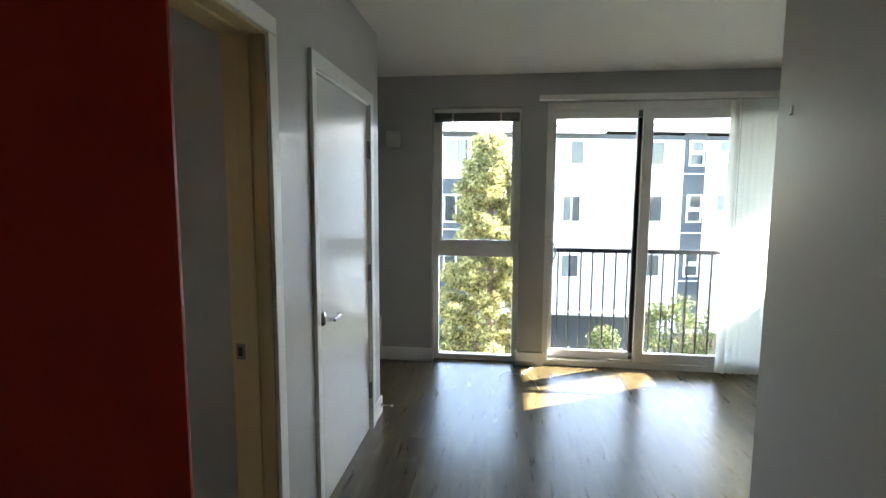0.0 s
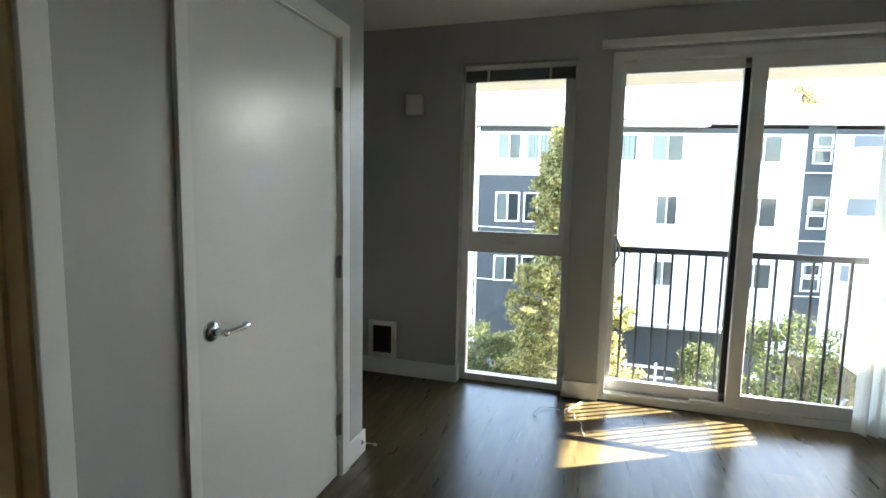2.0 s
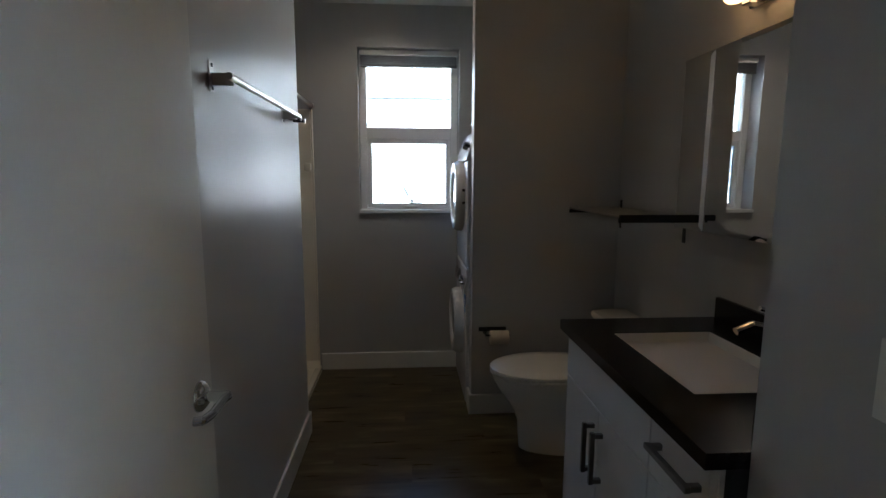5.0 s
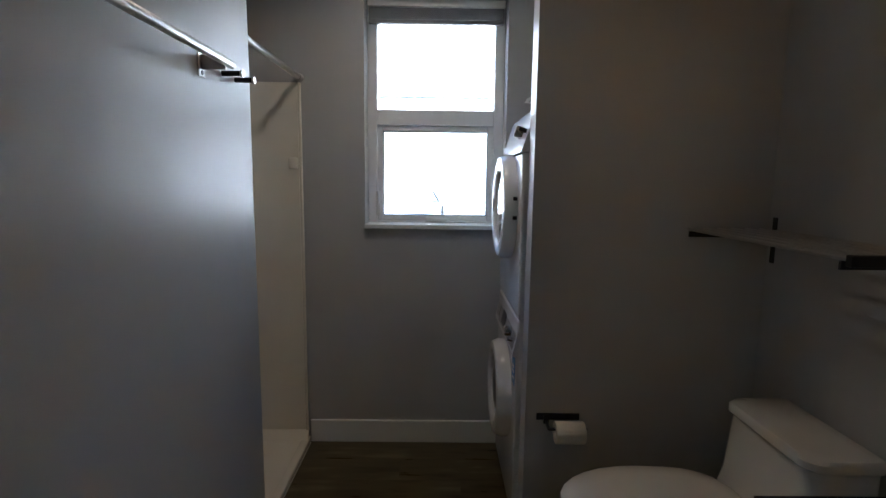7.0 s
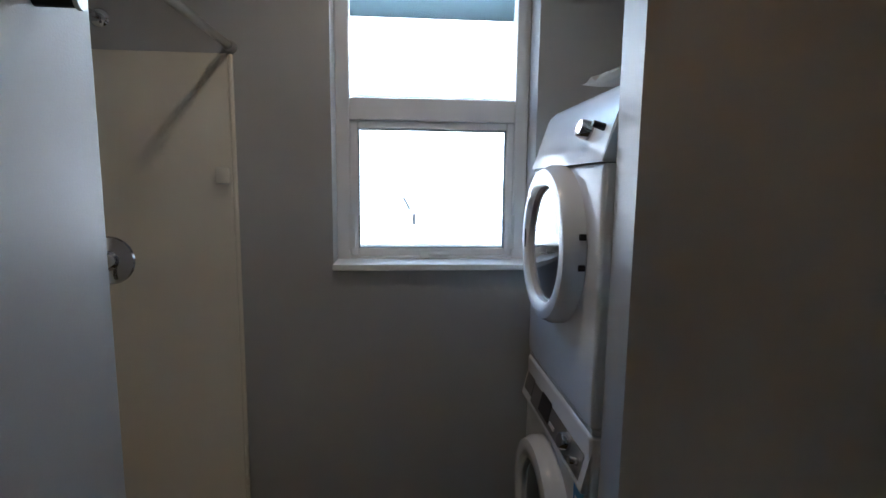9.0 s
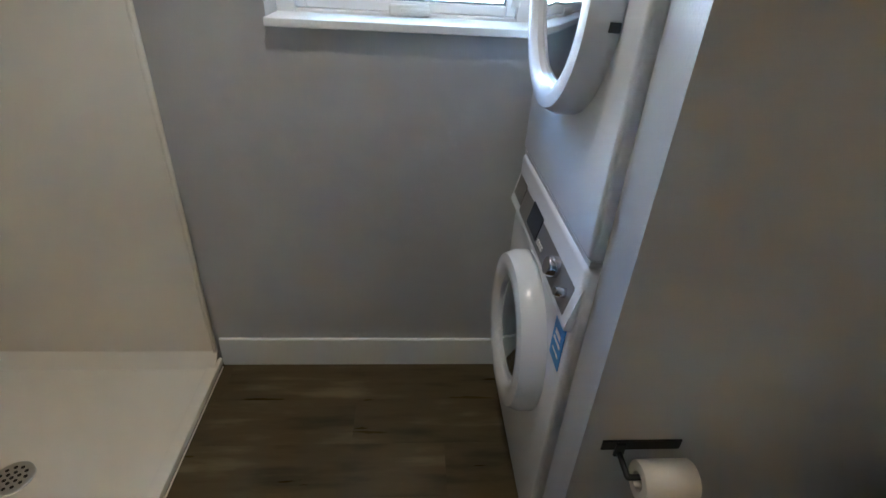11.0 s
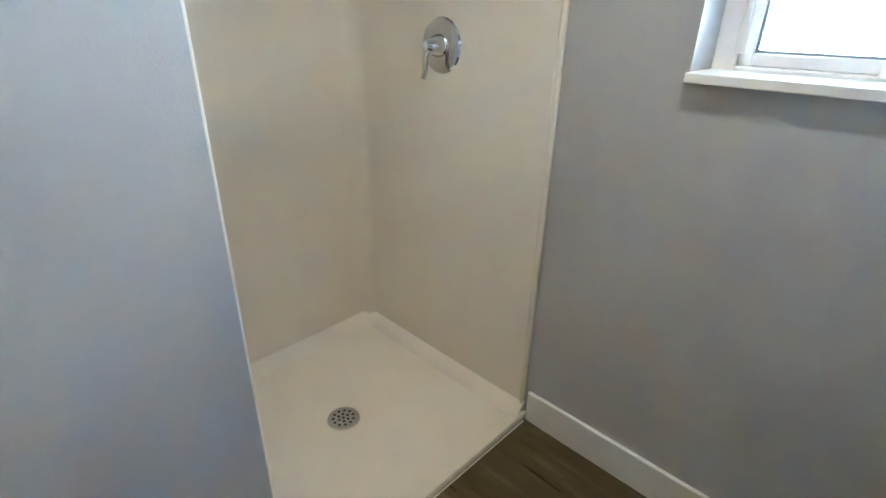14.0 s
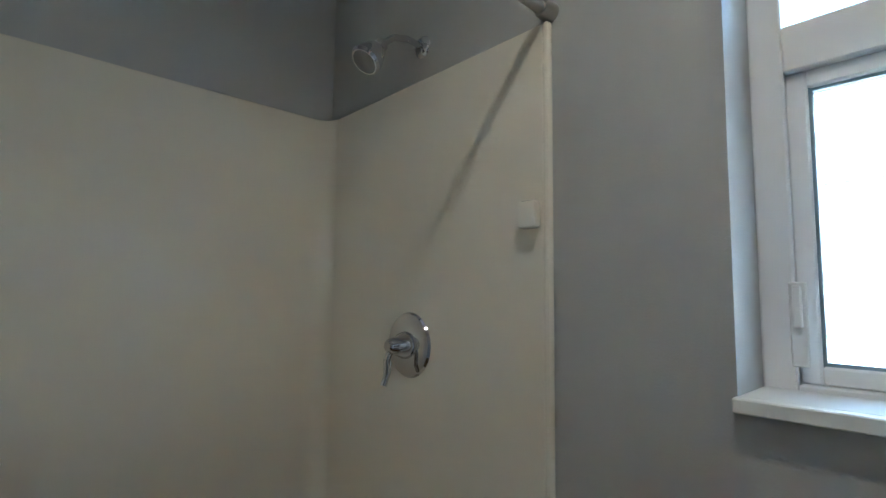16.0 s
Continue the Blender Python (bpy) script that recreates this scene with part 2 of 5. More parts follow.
structure("wall_hall_east", boxes((EAST, -0.06, 0, EAST + 0.12, HALL_S, CEIL), (EAST + 0.12, HALL_S - 0.12, 0, 4.2, HALL_S, CEIL)), wall_paint, "grey painted wall ending at the living room", "wall")
structure("wall_east", boxes((4.2, HALL_S - 0.12, 0, 4.3, NORTH, CEIL)), wall_paint, "grey painted living room wall", "wall")
structure("wall_entry", boxes((0, -0.06, 0, 0.04, ENTRY, CEIL), (0.04, -0.06, 2.06, 0.96, ENTRY, CEIL), (0.96, -0.06, 0, EAST, ENTRY, CEIL)), wall_paint, "grey painted wall around the entry doorway", "wall")
structure("wall_corridor", boxes((-0.6, -1.7, 0, 2.2, -1.6, CEIL), (-0.6, -1.6, 0, -0.5, -0.06, CEIL), (2.1, -1.6, 0, 2.2, -0.06, CEIL)), wall_paint, "plain painted wall of the outer corridor", "wall")
structure("wall_bath_south", boxes((BS_END, SHF + 0.0005, 0, WB, BATH_S, CEIL), (-2.5, 0.925, 0, WB, SHF, CEIL), (SH_E + 0.023, 0.04, 0, -2.5, SHF, CEIL), (WEST, 0.04, 0, SH_E + 0.023, SH_S - 0.012, CEIL)),
          wall_paint, "grey painted bathroom wall and shower alcove", "wall")
y0, y1, b0, b1 = BW
structure("wall_west", boxes(
    (WEST - 0.22, 0.04, 0, WEST, y0, CEIL), (WEST - 0.22, y0, 0, WEST, y1, b0), (WEST - 0.22, y0, b1, WEST, y1, CEIL), (WEST - 0.22, y1, 0, WEST, NORTH, CEIL)),
    wall_paint, "grey painted outer wall around the bathroom window", "wall")
structure("wall_bath_north", boxes((WEST, BATH_N, 0, SW_END, BATH_N + 0.1, CEIL), (SW_END, SW_WALL, 0, SW_END + 0.1, BATH_N + 0.1, CEIL), (SW_END + 0.1, SW_WALL, 0, WB, SW_WALL + 0.1, CEIL)),
          wall_paint, "grey painted bathroom wall behind vanity and toilet", "wall")
structure("wall_partition", boxes((PART_W, PART_S, 0, PART_E, BATH_N, CEIL)), wall_paint, "narrow grey partition beside the laundry niche", "wall")

# baseboards
BB = 0.122


def baseboard(rows):
    structure("baseboard", boxes(*[(a, b, 0.0, c, d, BB) for a, b, c, d in rows], bevel=0.003), trim_paint, "white painted square-edged baseboard", "baseboard")


T = 0.014
baseboard([(-3.5, NORTH - T, x0 + T, NORTH)])
baseboard([(x0, NORTH, x0 + T, NORTH + 0.07)])
baseboard([(x1 - T, NORTH - T, u0 + T, NORTH)])
baseboard([(x1 - T, NORTH, x1, NORTH + 0.07), (u0, NORTH, u0 + T, NORTH + 0.04)])
baseboard([(u1, NORTH - T, 4.2, NORTH)])
baseboard([(0, CL_N + 0.079, T, HALL_END + T)])
baseboard([(-3.5, HALL_END, 0, HALL_END + T)])
baseboard([(0, DOOR_N + 0.073, T, CL_S - 0.062)])
baseboard([(EAST - T, ENTRY, EAST, HALL_S + T)])
baseboard([(EAST, HALL_S, 4.2, HALL_S + T)])
baseboard([(4.2 - T, HALL_S + 0.02, 4.2, NORTH - T)])
baseboard([(WEST, SHF + 0.013, WEST + T, PART_S + 0.5)])
baseboard([(BS_END - T, SHF + 0.0005, BS_END, BATH_S + T), (BS_END, BATH_S, WB - 0.02, BATH_S + T)])
baseboard([(PART_E, PART_S - T, PART_E + T, BATH_N), (PART_W + 0.003, PART_S - T, PART_E, PART_S)])
baseboard([(PART_E + T, BATH_N - T, -1.71, BATH_N)])
baseboard([(SW_END + 0.10, SW_WALL - T, WB - 0.01, SW_WALL)])


# ---- doorways and doors ----
def doorway(name, label, s, n, top, jamb):
    """Jamb lining and casing of an opening in the hall's west wall."""
    d = thing(name, label, "door frame", (0, (s + n) / 2, 0), kind="structure")
    part("jamb", boxes((WB - 0.005, n, 0, 0.004, n + 0.02, top), bevel=0.001), jamb, d, "pale wood-toned jamb" if jamb is jamb_wood else "")
    part("jamb", boxes((WB - 0.005, s - 0.02, 0, 0.004, s, top), bevel=0.001), jamb, d)
    part("jamb", boxes((WB - 0.005, s - 0.02, top, 0.004, n + 0.02, top + 0.02), bevel=0.001), jamb, d)
    part("door_stop", boxes((-0.085, n - 0.012, 0, -0.050, n, top), (-0.085, s, 0, -0.050, s + 0.012, top), (-0.085, s + 0.012, top - 0.012, -0.050, n - 0.012, top)), jamb, d)
    ws, wn, g = (0.047, 0.07, 0.008) if jamb is trim_paint else (0.075, 0.062, 0.010)
    part("casing", boxes((0.0, n + g, 0, 0.018, n + g + wn, top + g), bevel=0.002), trim_paint, d)
    part("casing", boxes((0.0, s - g - ws, 0, 0.018, s - g, top + g), bevel=0.002), trim_paint, d)
    part("casing", boxes((0.0, s - g - ws, top + g + 0.0005, 0.018, n + g + wn, top + g + wn), bevel=0.002), trim_paint, d)
    return d


bath_frame = doorway("door_1", "white cased doorway with pale wood jamb into bathroom", DOOR_S, DOOR_N, DOOR_TOP, jamb_wood)
part("strike_plate", boxes((-0.140, DOOR_N - 0.002, 0.905, -0.105, DOOR_N, 0.965), bevel=0.0008), hinge_metal, bath_frame, "steel strike plate")
part("strike_hole", boxes((-0.131, DOOR_N - 0.0035, 0.918, -0.115, DOOR_N - 0.0022, 0.952)), dark_plastic, bath_frame)


def lever(parent, c, out, along, mat=chrome):
    """Lever handle: rose, neck and return lever. c on the door's face, out and along unit vectors."""
    c, out, along = Vector(c), Vector(out), Vector(along)
    bm = bmesh.new()
    lathe(bm, [(0.0, 0.016), (0.020, 0.016), (0.029, 0.010), (0.034, 0.003), (0.034, 0.0)], Matrix.Translation(c) @ out.to_track_quat("Z", "Y").to_matrix().to_4x4(), 28)
    part("rose", bm, mat, parent, "round chrome rose", True)
    bm = bmesh.new()
    cyl(bm, c + out * 0.012, c + out * 0.055, 0.011, seg=16)
    ball(bm, c + out * 0.055, 0.0125)
    tube(bm, [c + out * 0.055, c + out * 0.057 + along * 0.085, c + out * 0.050 + along * 0.112, c + out * 0.034 + along * 0.115], 0.0088, 12)
    part("lever", bm, mat, parent, "chrome lever handle", True)


def hinge(parent, x, y, z, axis="y"):
    bm = boxes((x - 0.002, y - 0.018, z - 0.05, x + 0.003, y + 0.012, z + 0.05))
    cyl(bm, (x + 0.006, y + 0.004, z - 0.052), (x + 0.006, y + 0.004, z + 0.052), 0.007, seg=10)
    part("hinge", bm, hinge_metal, parent, "satin steel butt hinge")


doorway("door_2", "white cased closet doorway", CL_S, CL_N, CL_TOP, trim_paint)
closet = thing("closet_door", "closed flush white closet door with chrome lever", "door", (0, CL_S, 0))
part("leaf", boxes((-0.042, CL_S + 0.003, 0.008, -0.006, CL_N - 0.003, CL_TOP - 0.003), bevel=0.002), door_paint, closet)
lever(closet, (-0.006, 2.752, 0.930), (1, 0, 0), (0, 1, 0))
for hz in (0.265, 1.03, 1.785):
    hinge(closet, 0.0, CL_N - 0.002, hz)

bath_door = thing("bathroom_door", "white flush bathroom door standing open against wall", "door", (WB, DOOR_S, 0))
part("leaf", boxes((-1.045, DOOR_S - 0.034, 0.01, WB - 0.006, DOOR_S + 0.002, DOOR_TOP - 0.003), bevel=0.002), door_paint, bath_door)
lever(bath_door, (-0.978, DOOR_S + 0.002, 0.930), (0, 1, 0), (1, 0, 0))
part("latch_plate", boxes((-1.0465, DOOR_S - 0.028, 0.90, -1.0452, DOOR_S - 0.004, 0.96)), hinge_metal, bath_door, "steel latch plate")

# entry door, swung open
entry = thing("entry_door", "dark red painted entry door swung open inwards", "door", (0.06, ENTRY, 0))
bm = boxes((0, -0.022, 0.012, 0.91, 0.022, 2.05), bevel=0.002)
bmesh.ops.transform(bm, matrix=pose(0.075, ENTRY + 0.02, 0, 0, 0, 51.3), verts=bm.verts)
part("leaf", bm, red_paint, entry)
ef = thing("door_3", "painted frame around the entry doorway", "door frame", (0.5, 0.0, 0), kind="structure")
part("jamb", boxes((0.0405, -0.065, 0, 0.06, ENTRY + 0.003, 2.04), bevel=0.001), trim_paint, ef)
part("jamb", boxes((0.94, -0.065, 0, 0.9595, ENTRY + 0.003, 2.04), bevel=0.001), trim_paint, ef)
part("jamb", boxes((0.0405, -0.065, 2.04, 0.9595, ENTRY + 0.003, 2.0595), bevel=0.001), trim_paint, ef)

# ---- windows ----
def frame_rows(a0, a1, z0, z1, w, d0, d1, axis):
    """Four bars round an opening; axis x: the window lies along x, depth in y."""
    rows = [(a0, z0, a0 + w, z1), (a1 - w, z0, a1, z1), (a0 + w, z0, a1 - w, z0 + w), (a0 + w, z1 - w, a1 - w, z1)]
    return [(p, d0, q, r, d1, s) if axis == "x" else (d0, p, q, d1, r, s) for p, q, r, s in rows]


def pane(parent, a0, a1, z0, z1, d, axis, name="pane", mat=None):
    o = part(name, boxes((a0, d, z0, a1, d + 0.004, z1) if axis == "x" else (d, a0, z0, d + 0.004, a1, z1)), mat or pane_glass, parent, "clear glass")
    o.visible_shadow = False
    return o


x0, x1, z0, z1 = NW
win1 = thing("window_1", "tall narrow white vinyl window with two lights", "window", ((x0 + x1) / 2, NORTH + 0.1, 0), kind="structure")
FY = NORTH + 0.085
part("window_frame", boxes(*frame_rows(x0, x1, z0, z1, 0.05, FY, FY + 0.07, "x"), bevel=0.003), vinyl, win1)
part("mullion", boxes((x0 + 0.05, FY, 0.965, x1 - 0.05, FY + 0.07, 1.085), bevel=0.003), vinyl, win1)
part("sash", boxes(*frame_rows(x0 + 0.05, x1 - 0.05, 1.085, z1 - 0.05, 0.028, FY + 0.012, FY + 0.05, "x"), bevel=0.002), vinyl, win1)
pane(win1, x0 + 0.078, x1 - 0.078, 1.113, z1 - 0.078, FY + 0.03, "x")
pane(win1, x0 + 0.05, x1 - 0.05, 0.05, 0.965, FY + 0.04, "x")
part("crank_handle", boxes((0.50, FY - 0.022, 1.035, 0.60, FY, 1.052), (0.53, FY - 0.03, 1.046, 0.585, FY - 0.018, 1.056), bevel=0.003), plastic_white, win1, "small white crank handle")
part("lock_lever", boxes((x1 - 0.049, FY - 0.014, 1.28, x1 - 0.032, FY, 1.38), bevel=0.003), plastic_white, win1)


def raised_blind(name, a0, a1, top, d, axis, label):
    """A slatted blind drawn up tight under the head of its window."""
    b = thing(name, label, "window blind", ((a0 + a1) / 2, d, top) if axis == "x" else (d, (a0 + a1) / 2, top))
    row = lambda p, q, r, s, e, f: (p, d + e, r, q, d + f, s) if axis == "x" else (d + e, p, r, d + f, q, s)  # noqa: E731
    part("headrail", boxes(row(a0, a1, top - 0.036, top - 0.004, -0.022, 0.022), bevel=0.002), plastic_white, b)
    slat = material("grey blind slat", (0.16, 0.165, 0.17), 0.45, vary=0.05)
    for i in range(13):
        z = top - 0.040 - i * 0.0042
        part("slat", boxes(row(a0 + 0.004, a1 - 0.004, z - 0.0022, z, -0.0125, 0.0125)), slat, b)
    part("bottom_rail", boxes(row(a0 + 0.003, a1 - 0.003, top - 0.113, top - 0.096, -0.014, 0.014), bevel=0.002), slat, b)
    w = a1 - a0
    for f in (0.22, 0.78):
        part("ladder_tape", boxes(row(a0 + w * f - 0.008, a0 + w * f + 0.008, top - 0.114, top - 0.036, -0.0165, -0.0145)), plastic_white, b)
    return b


raised_blind("window_blind", x0 + 0.012, x1 - 0.012, z1 - 0.002, FY - 0.028, "x", "dark slatted blind drawn up under window head")

u0, u1, v0, v1 = SD
slider = thing("door_4", "white vinyl sliding glass door to the railing", "sliding door", ((u0 + u1) / 2, NORTH + 0.08, 0), kind="structure")
SY = NORTH + 0.03
part("frame", boxes(*frame_rows(u0, u1, v0 - 0.004, v1, 0.055, SY, SY + 0.13, "x"), bevel=0.003), vinyl, slider)
part("track", boxes((u0 + 0.055, SY + 0.052, 0.05, u1 - 0.055, SY + 0.062, 0.066), (u0 + 0.055, SY + 0.108, 0.05, u1 - 0.055, SY + 0.116, 0.066)), nickel, slider, "aluminium track")
p1 = part("sliding_panel", boxes((u0 + 0.05, SY + 0.064, 0.055, u0 + 0.087, SY + 0.104, v1 - 0.055), (2.0, SY + 0.064, 0.055, 2.075, SY + 0.104, v1 - 0.055), (u0 + 0.087, SY + 0.064, 0.055, 2.0, SY + 0.104, 0.13), (u0 + 0.087, SY + 0.064, v1 - 0.125, 2.0, SY + 0.104, v1 - 0.055), bevel=0.003), vinyl, slider)
p2 = part("fixed_panel", boxes(*frame_rows(1.985, u1 - 0.05, 0.055, v1 - 0.055, 0.085, SY + 0.008, SY + 0.048, "x"), bevel=0.003), vinyl, slider)
part("interlock", boxes((1.955, SY + 0.064, 0.06, 1.999, SY + 0.112, v1 - 0.06), bevel=0.002), dark_metal, slider, "dark screen stile")
pane(p1, u0 + 0.087, 2.0, 0.13, v1 - 0.13, SY + 0.082, "x")
pane(p2, 2.07, u1 - 0.135, 0.14, v1 - 0.14, SY + 0.026, "x")
bm = bmesh.new()
tube(bm, [(1.260, SY + 0.062, 0.92), (1.265, SY + 0.030, 0.935), (1.290, SY + 0.018, 0.99), (1.290, SY + 0.018, 1.06), (1.265, SY + 0.030, 1.115), (1.260, SY + 0.062, 1.13)], 0.008, 10)
part("pull_handle", bm, nickel, p1, "curved metal pull handle", True)
part("handle_plate", boxes((1.242, SY + 0.057, 0.90, 1.272, SY + 0.0635, 1.15), bevel=0.002), plastic_white, p1)
part("foot_block", boxes((1.78, SY + 0.01, 0.052, 2.0, SY + 0.05, 0.072), bevel=0.003), plastic_white, slider)

# vertical blinds, drawn to one side
vb = thing("vertical_blinds", "white vertical blinds stacked open at the door", "blinds", (2.85, NORTH - 0.06, 2.3))
part("headrail", boxes((1.116, NORTH - 0.09, 2.305, 3.66, NORTH - 0.025, 2.345), bevel=0.003), plastic_white, vb, "long white head rail")
part("bracket", boxes((1.3, NORTH - 0.025, 2.32, 1.34, NORTH, 2.342)), plastic_white, vb)
part("bracket", boxes((2.6, NORTH - 0.025, 2.32, 2.64, NORTH, 2.342)), plastic_white, vb)
vane_mat = bpy.data.materials.new("translucent white vane")
vane_mat.use_nodes = True
vb_b = vane_mat.node_tree.nodes["Principled BSDF"]
vb_b.inputs["Base Color"].default_value, vb_b.inputs["Roughness"].default_value = (0.80, 0.80, 0.78, 1), 0.5
vt, vm = vane_mat.node_tree.nodes.new("ShaderNodeBsdfTranslucent"), vane_mat.node_tree.nodes.new("ShaderNodeMixShader")
vt.inputs[0].default_value, vm.inputs[0].default_value = (0.92, 0.93, 0.91, 1), 0.8
vane_mat.node_tree.links.new(vb_b.outputs[0], vm.inputs[1])
vane_mat.node_tree.links.new(vt.outputs[0], vm.inputs[2])
vane_mat.node_tree.links.new(vm.outputs[0], vane_mat.node_tree.nodes["Material Output"].inputs[0])
for i in range(18):
    x, a = 2.665 + i * 0.05, 34 + random.uniform(-6, 6) if i else 62
    bm = bmesh.new()
    ring = [[Vector((s * 0.0445, 0.006 * (1 - (s * s)) + e, z)) for s in (-1, -0.5, 0, 0.5, 1) for e in (0,)] for z in (0.03, 2.29) for e in (0,)]
    lo = [bm.verts.new(p) for p in ring[0]] + [bm.verts.new(p + Vector((0, 0.0012, 0))) for p in reversed(ring[0])]
    hi = [bm.verts.new(p) for p in ring[1]] + [bm.verts.new(p + Vector((0, 0.0012, 0))) for p in reversed(ring[1])]
    for k in range(10):
        bm.faces.new((lo[k], lo[(k + 1) % 10], hi[(k + 1) % 10], hi[k]))
    bmesh.ops.transform(bm, matrix=pose(x, NORTH - 0.058, 0, 0, 0, -a), verts=bm.verts)
    part("vane", bm, vane_mat, vb)
bm = bmesh.new()
cyl(bm, (2.70, NORTH - 0.1, 0.75), (2.695, NORTH - 0.1, 2.29), 0.004, seg=8)
part("wand", bm, plastic_white, vb)

# railing outside the sliding door
rail = thing("balcony_railing", "black metal balcony railing with thin balusters", "railing", (2.1, 5.195, 0.0))
part("top_rail", boxes((1.0, 5.170, 1.0, 3.6, 5.210, 1.04), bevel=0.003), black_rail, rail)
part("bottom_rail", boxes((1.0, 5.180, 0.03, 3.6, 5.210, 0.055), bevel=0.002), black_rail, rail)
for i in range(25):
    part("baluster", boxes((1.03 + i * 0.103 - 0.007, 5.188, 0.055, 1.03 + i * 0.103 + 0.007, 5.202, 1.0)), black_rail, rail)
for xx in (1.02, 3.5):
    part("foot_bracket", boxes((xx, 5.105, -0.003, xx + 0.03, 5.205, 0.03)), black_rail, rail)
structure("balcony_ledge", boxes((-3.7, 5.105, -0.3, 4.3, 5.220, -0.004)), material("concrete ledge", (0.35, 0.35, 0.34), 0.8, vary=0.15, bump=0.4), "narrow concrete ledge outside the door", "ledge")

# slab out of view, added and sized to end the sun patch indoors
structure("overhang", boxes((-3.7, NORTH + 0.171, 2.62, 4.8, 7.6, 2.8)), material("sun-trimming slab paint", (0.5, 0.5, 0.48), 0.8), "unseen slab added to trim the sun patch", "overhang")
# unseen panel, added to bound the sun on floor and vanes
structure("sun_cut_screen", boxes((3.66, NORTH + 0.171, -0.3, 3.72, 7.6, 1.10)), material("added sun panel paint", (0.5, 0.5, 0.48), 0.8), "unseen panel added to block low sun", "screen")

# bathroom window
y0, y1, b0, b1 = BW
win2 = thing("window_2", "white vinyl bathroom window with lower hopper sash", "window", (WEST - 0.1, (y0 + y1) / 2, b0), kind="structure")
FX0, FX1 = WEST - 0.19, WEST - 0.122
part("window_frame", boxes(*frame_rows(y0, y1, b0 - 0.024, b1, 0.048, FX0, FX1, "y"), bevel=0.003), vinyl, win2)
part("mullion", boxes((FX0, y0 + 0.048, 1.667, FX1, y1 - 0.048, 1.745), bevel=0.003), vinyl, win2)
part("sash", boxes(*frame_rows(y0 + 0.048, y1 - 0.048, b0 + 0.024, 1.667, 0.028, FX0 + 0.01, FX1 - 0.012, "y"), bevel=0.003), vinyl, win2)
gask = material("grey gasket", (0.20, 0.27, 0.31), 0.5)
part("gasket", boxes(*frame_rows(y0 + 0.074, y1 - 0.074, b0 + 0.050, 1.641, 0.007, FX1 - 0.04, FX1 - 0.0225, "y")), gask, win2, "dark rubber gasket")
# both panes carry the tint that holds back daylight
pane(win2, y0 + 0.076, y1 - 0.076, b0 + 0.052, 1.639, FX1 - 0.035, "y", mat=dimming_glass)
pane(win2, y0 + 0.048, y1 - 0.048, 1.745, b1 - 0.048, FX1 - 0.035, "y", mat=dimming_glass)
part("window_sill", boxes((WEST - 0.122, y0, b0, WEST, y1, b0 + 0.015), (WEST + 0.0005, y0 - 0.001, b0 - 0.006, WEST + 0.024, y1 + 0.001, b0 + 0.015), bevel=0.002), trim_paint, win2)
for yy in (y0 + 0.047, y1 - 0.059):
    part("lock_lever", boxes((FX1 - 0.002, yy - 0.006, 1.20, FX1 + 0.004, yy + 0.018, 1.33), (FX1 + 0.004, yy, 1.26, FX1 + 0.012, yy + 0.012, 1.325), bevel=0.002), plastic_white, win2)
part("crank_handle", boxes((FX1 - 0.012, 1.655, b0 + 0.018, FX1 + 0.014, 1.765, b0 + 0.045), (FX1 + 0.0145, 1.685, b0 + 0.026, FX1 + 0.021, 1.77, b0 + 0.04), bevel=0.004), plastic_white, win2, "folding crank handle")
raised_blind("window_blind", y0 + 0.012, y1 - 0.012, b1 - 0.002, WEST - 0.07, "y", "slatted blind drawn up under bathroom window head")

# ---- hall and living room fittings ----
chime = thing("wall_alarm", "square white plastic alarm sounder on the wall", "alarm", (-0.14, NORTH, 2.003))
part("body", boxes((-0.205, NORTH - 0.045, 1.93, -0.075, NORTH, 2.076), bevel=0.016, seg=3), plastic_white, chime, smooth=True)
part("lens", boxes((-0.17, NORTH - 0.052, 1.965, -0.11, NORTH - 0.0455, 2.04), bevel=0.006, seg=2), plastic_white, chime)
heater = thing("wall_heater", "white recessed wall heater with dark louvred grille", "heater", (-0.38, NORTH, 0.125))
part("frame", boxes(*frame_rows(-0.492, -0.268, 0.125, 0.410, 0.036, NORTH - 0.024, NORTH, "x"), bevel=0.004), plastic_white, heater)
part("backing", boxes((-0.468, NORTH - 0.004, 0.147, -0.292, NORTH - 0.001, 0.386)), dark_plastic, heater)
for i in range(16):
    z = 0.156 + i * 0.0147
    part("louvre", boxes((-0.467, NORTH - 0.020, z, -0.293, NORTH - 0.005, z + 0.004)), dark_metal, heater)
nail = thing("wall_hook", "small pale wall hook on the grey wall", "hook", (EAST, 2.085, 1.755))
part("hook", boxes((EAST - 0.004, 2.081, 1.742, EAST, 2.089, 1.77), (EAST - 0.009, 2.081, 1.742, EAST - 0.004, 2.089, 1.747), bevel=0.001), plastic_white, nail)
stop = thing("door_stop", "spring door stop with white tip on baseboard", "door stop", (T, 3.775, 0.07))
bm = bmesh.new()
cyl(bm, (0.014, 3.775, 0.07), (0.02, 3.775, 0.07), 0.013)
cyl(bm, (0.02, 3.775, 0.07), (0.085, 3.775, 0.07), 0.0055)
part("spring", bm, chrome, stop, smooth=True)
bm = bmesh.new()
cyl(bm, (0.085, 3.775, 0.07), (0.098, 3.775, 0.07), 0.008)
part("tip", bm, plastic_white, stop, smooth=True)


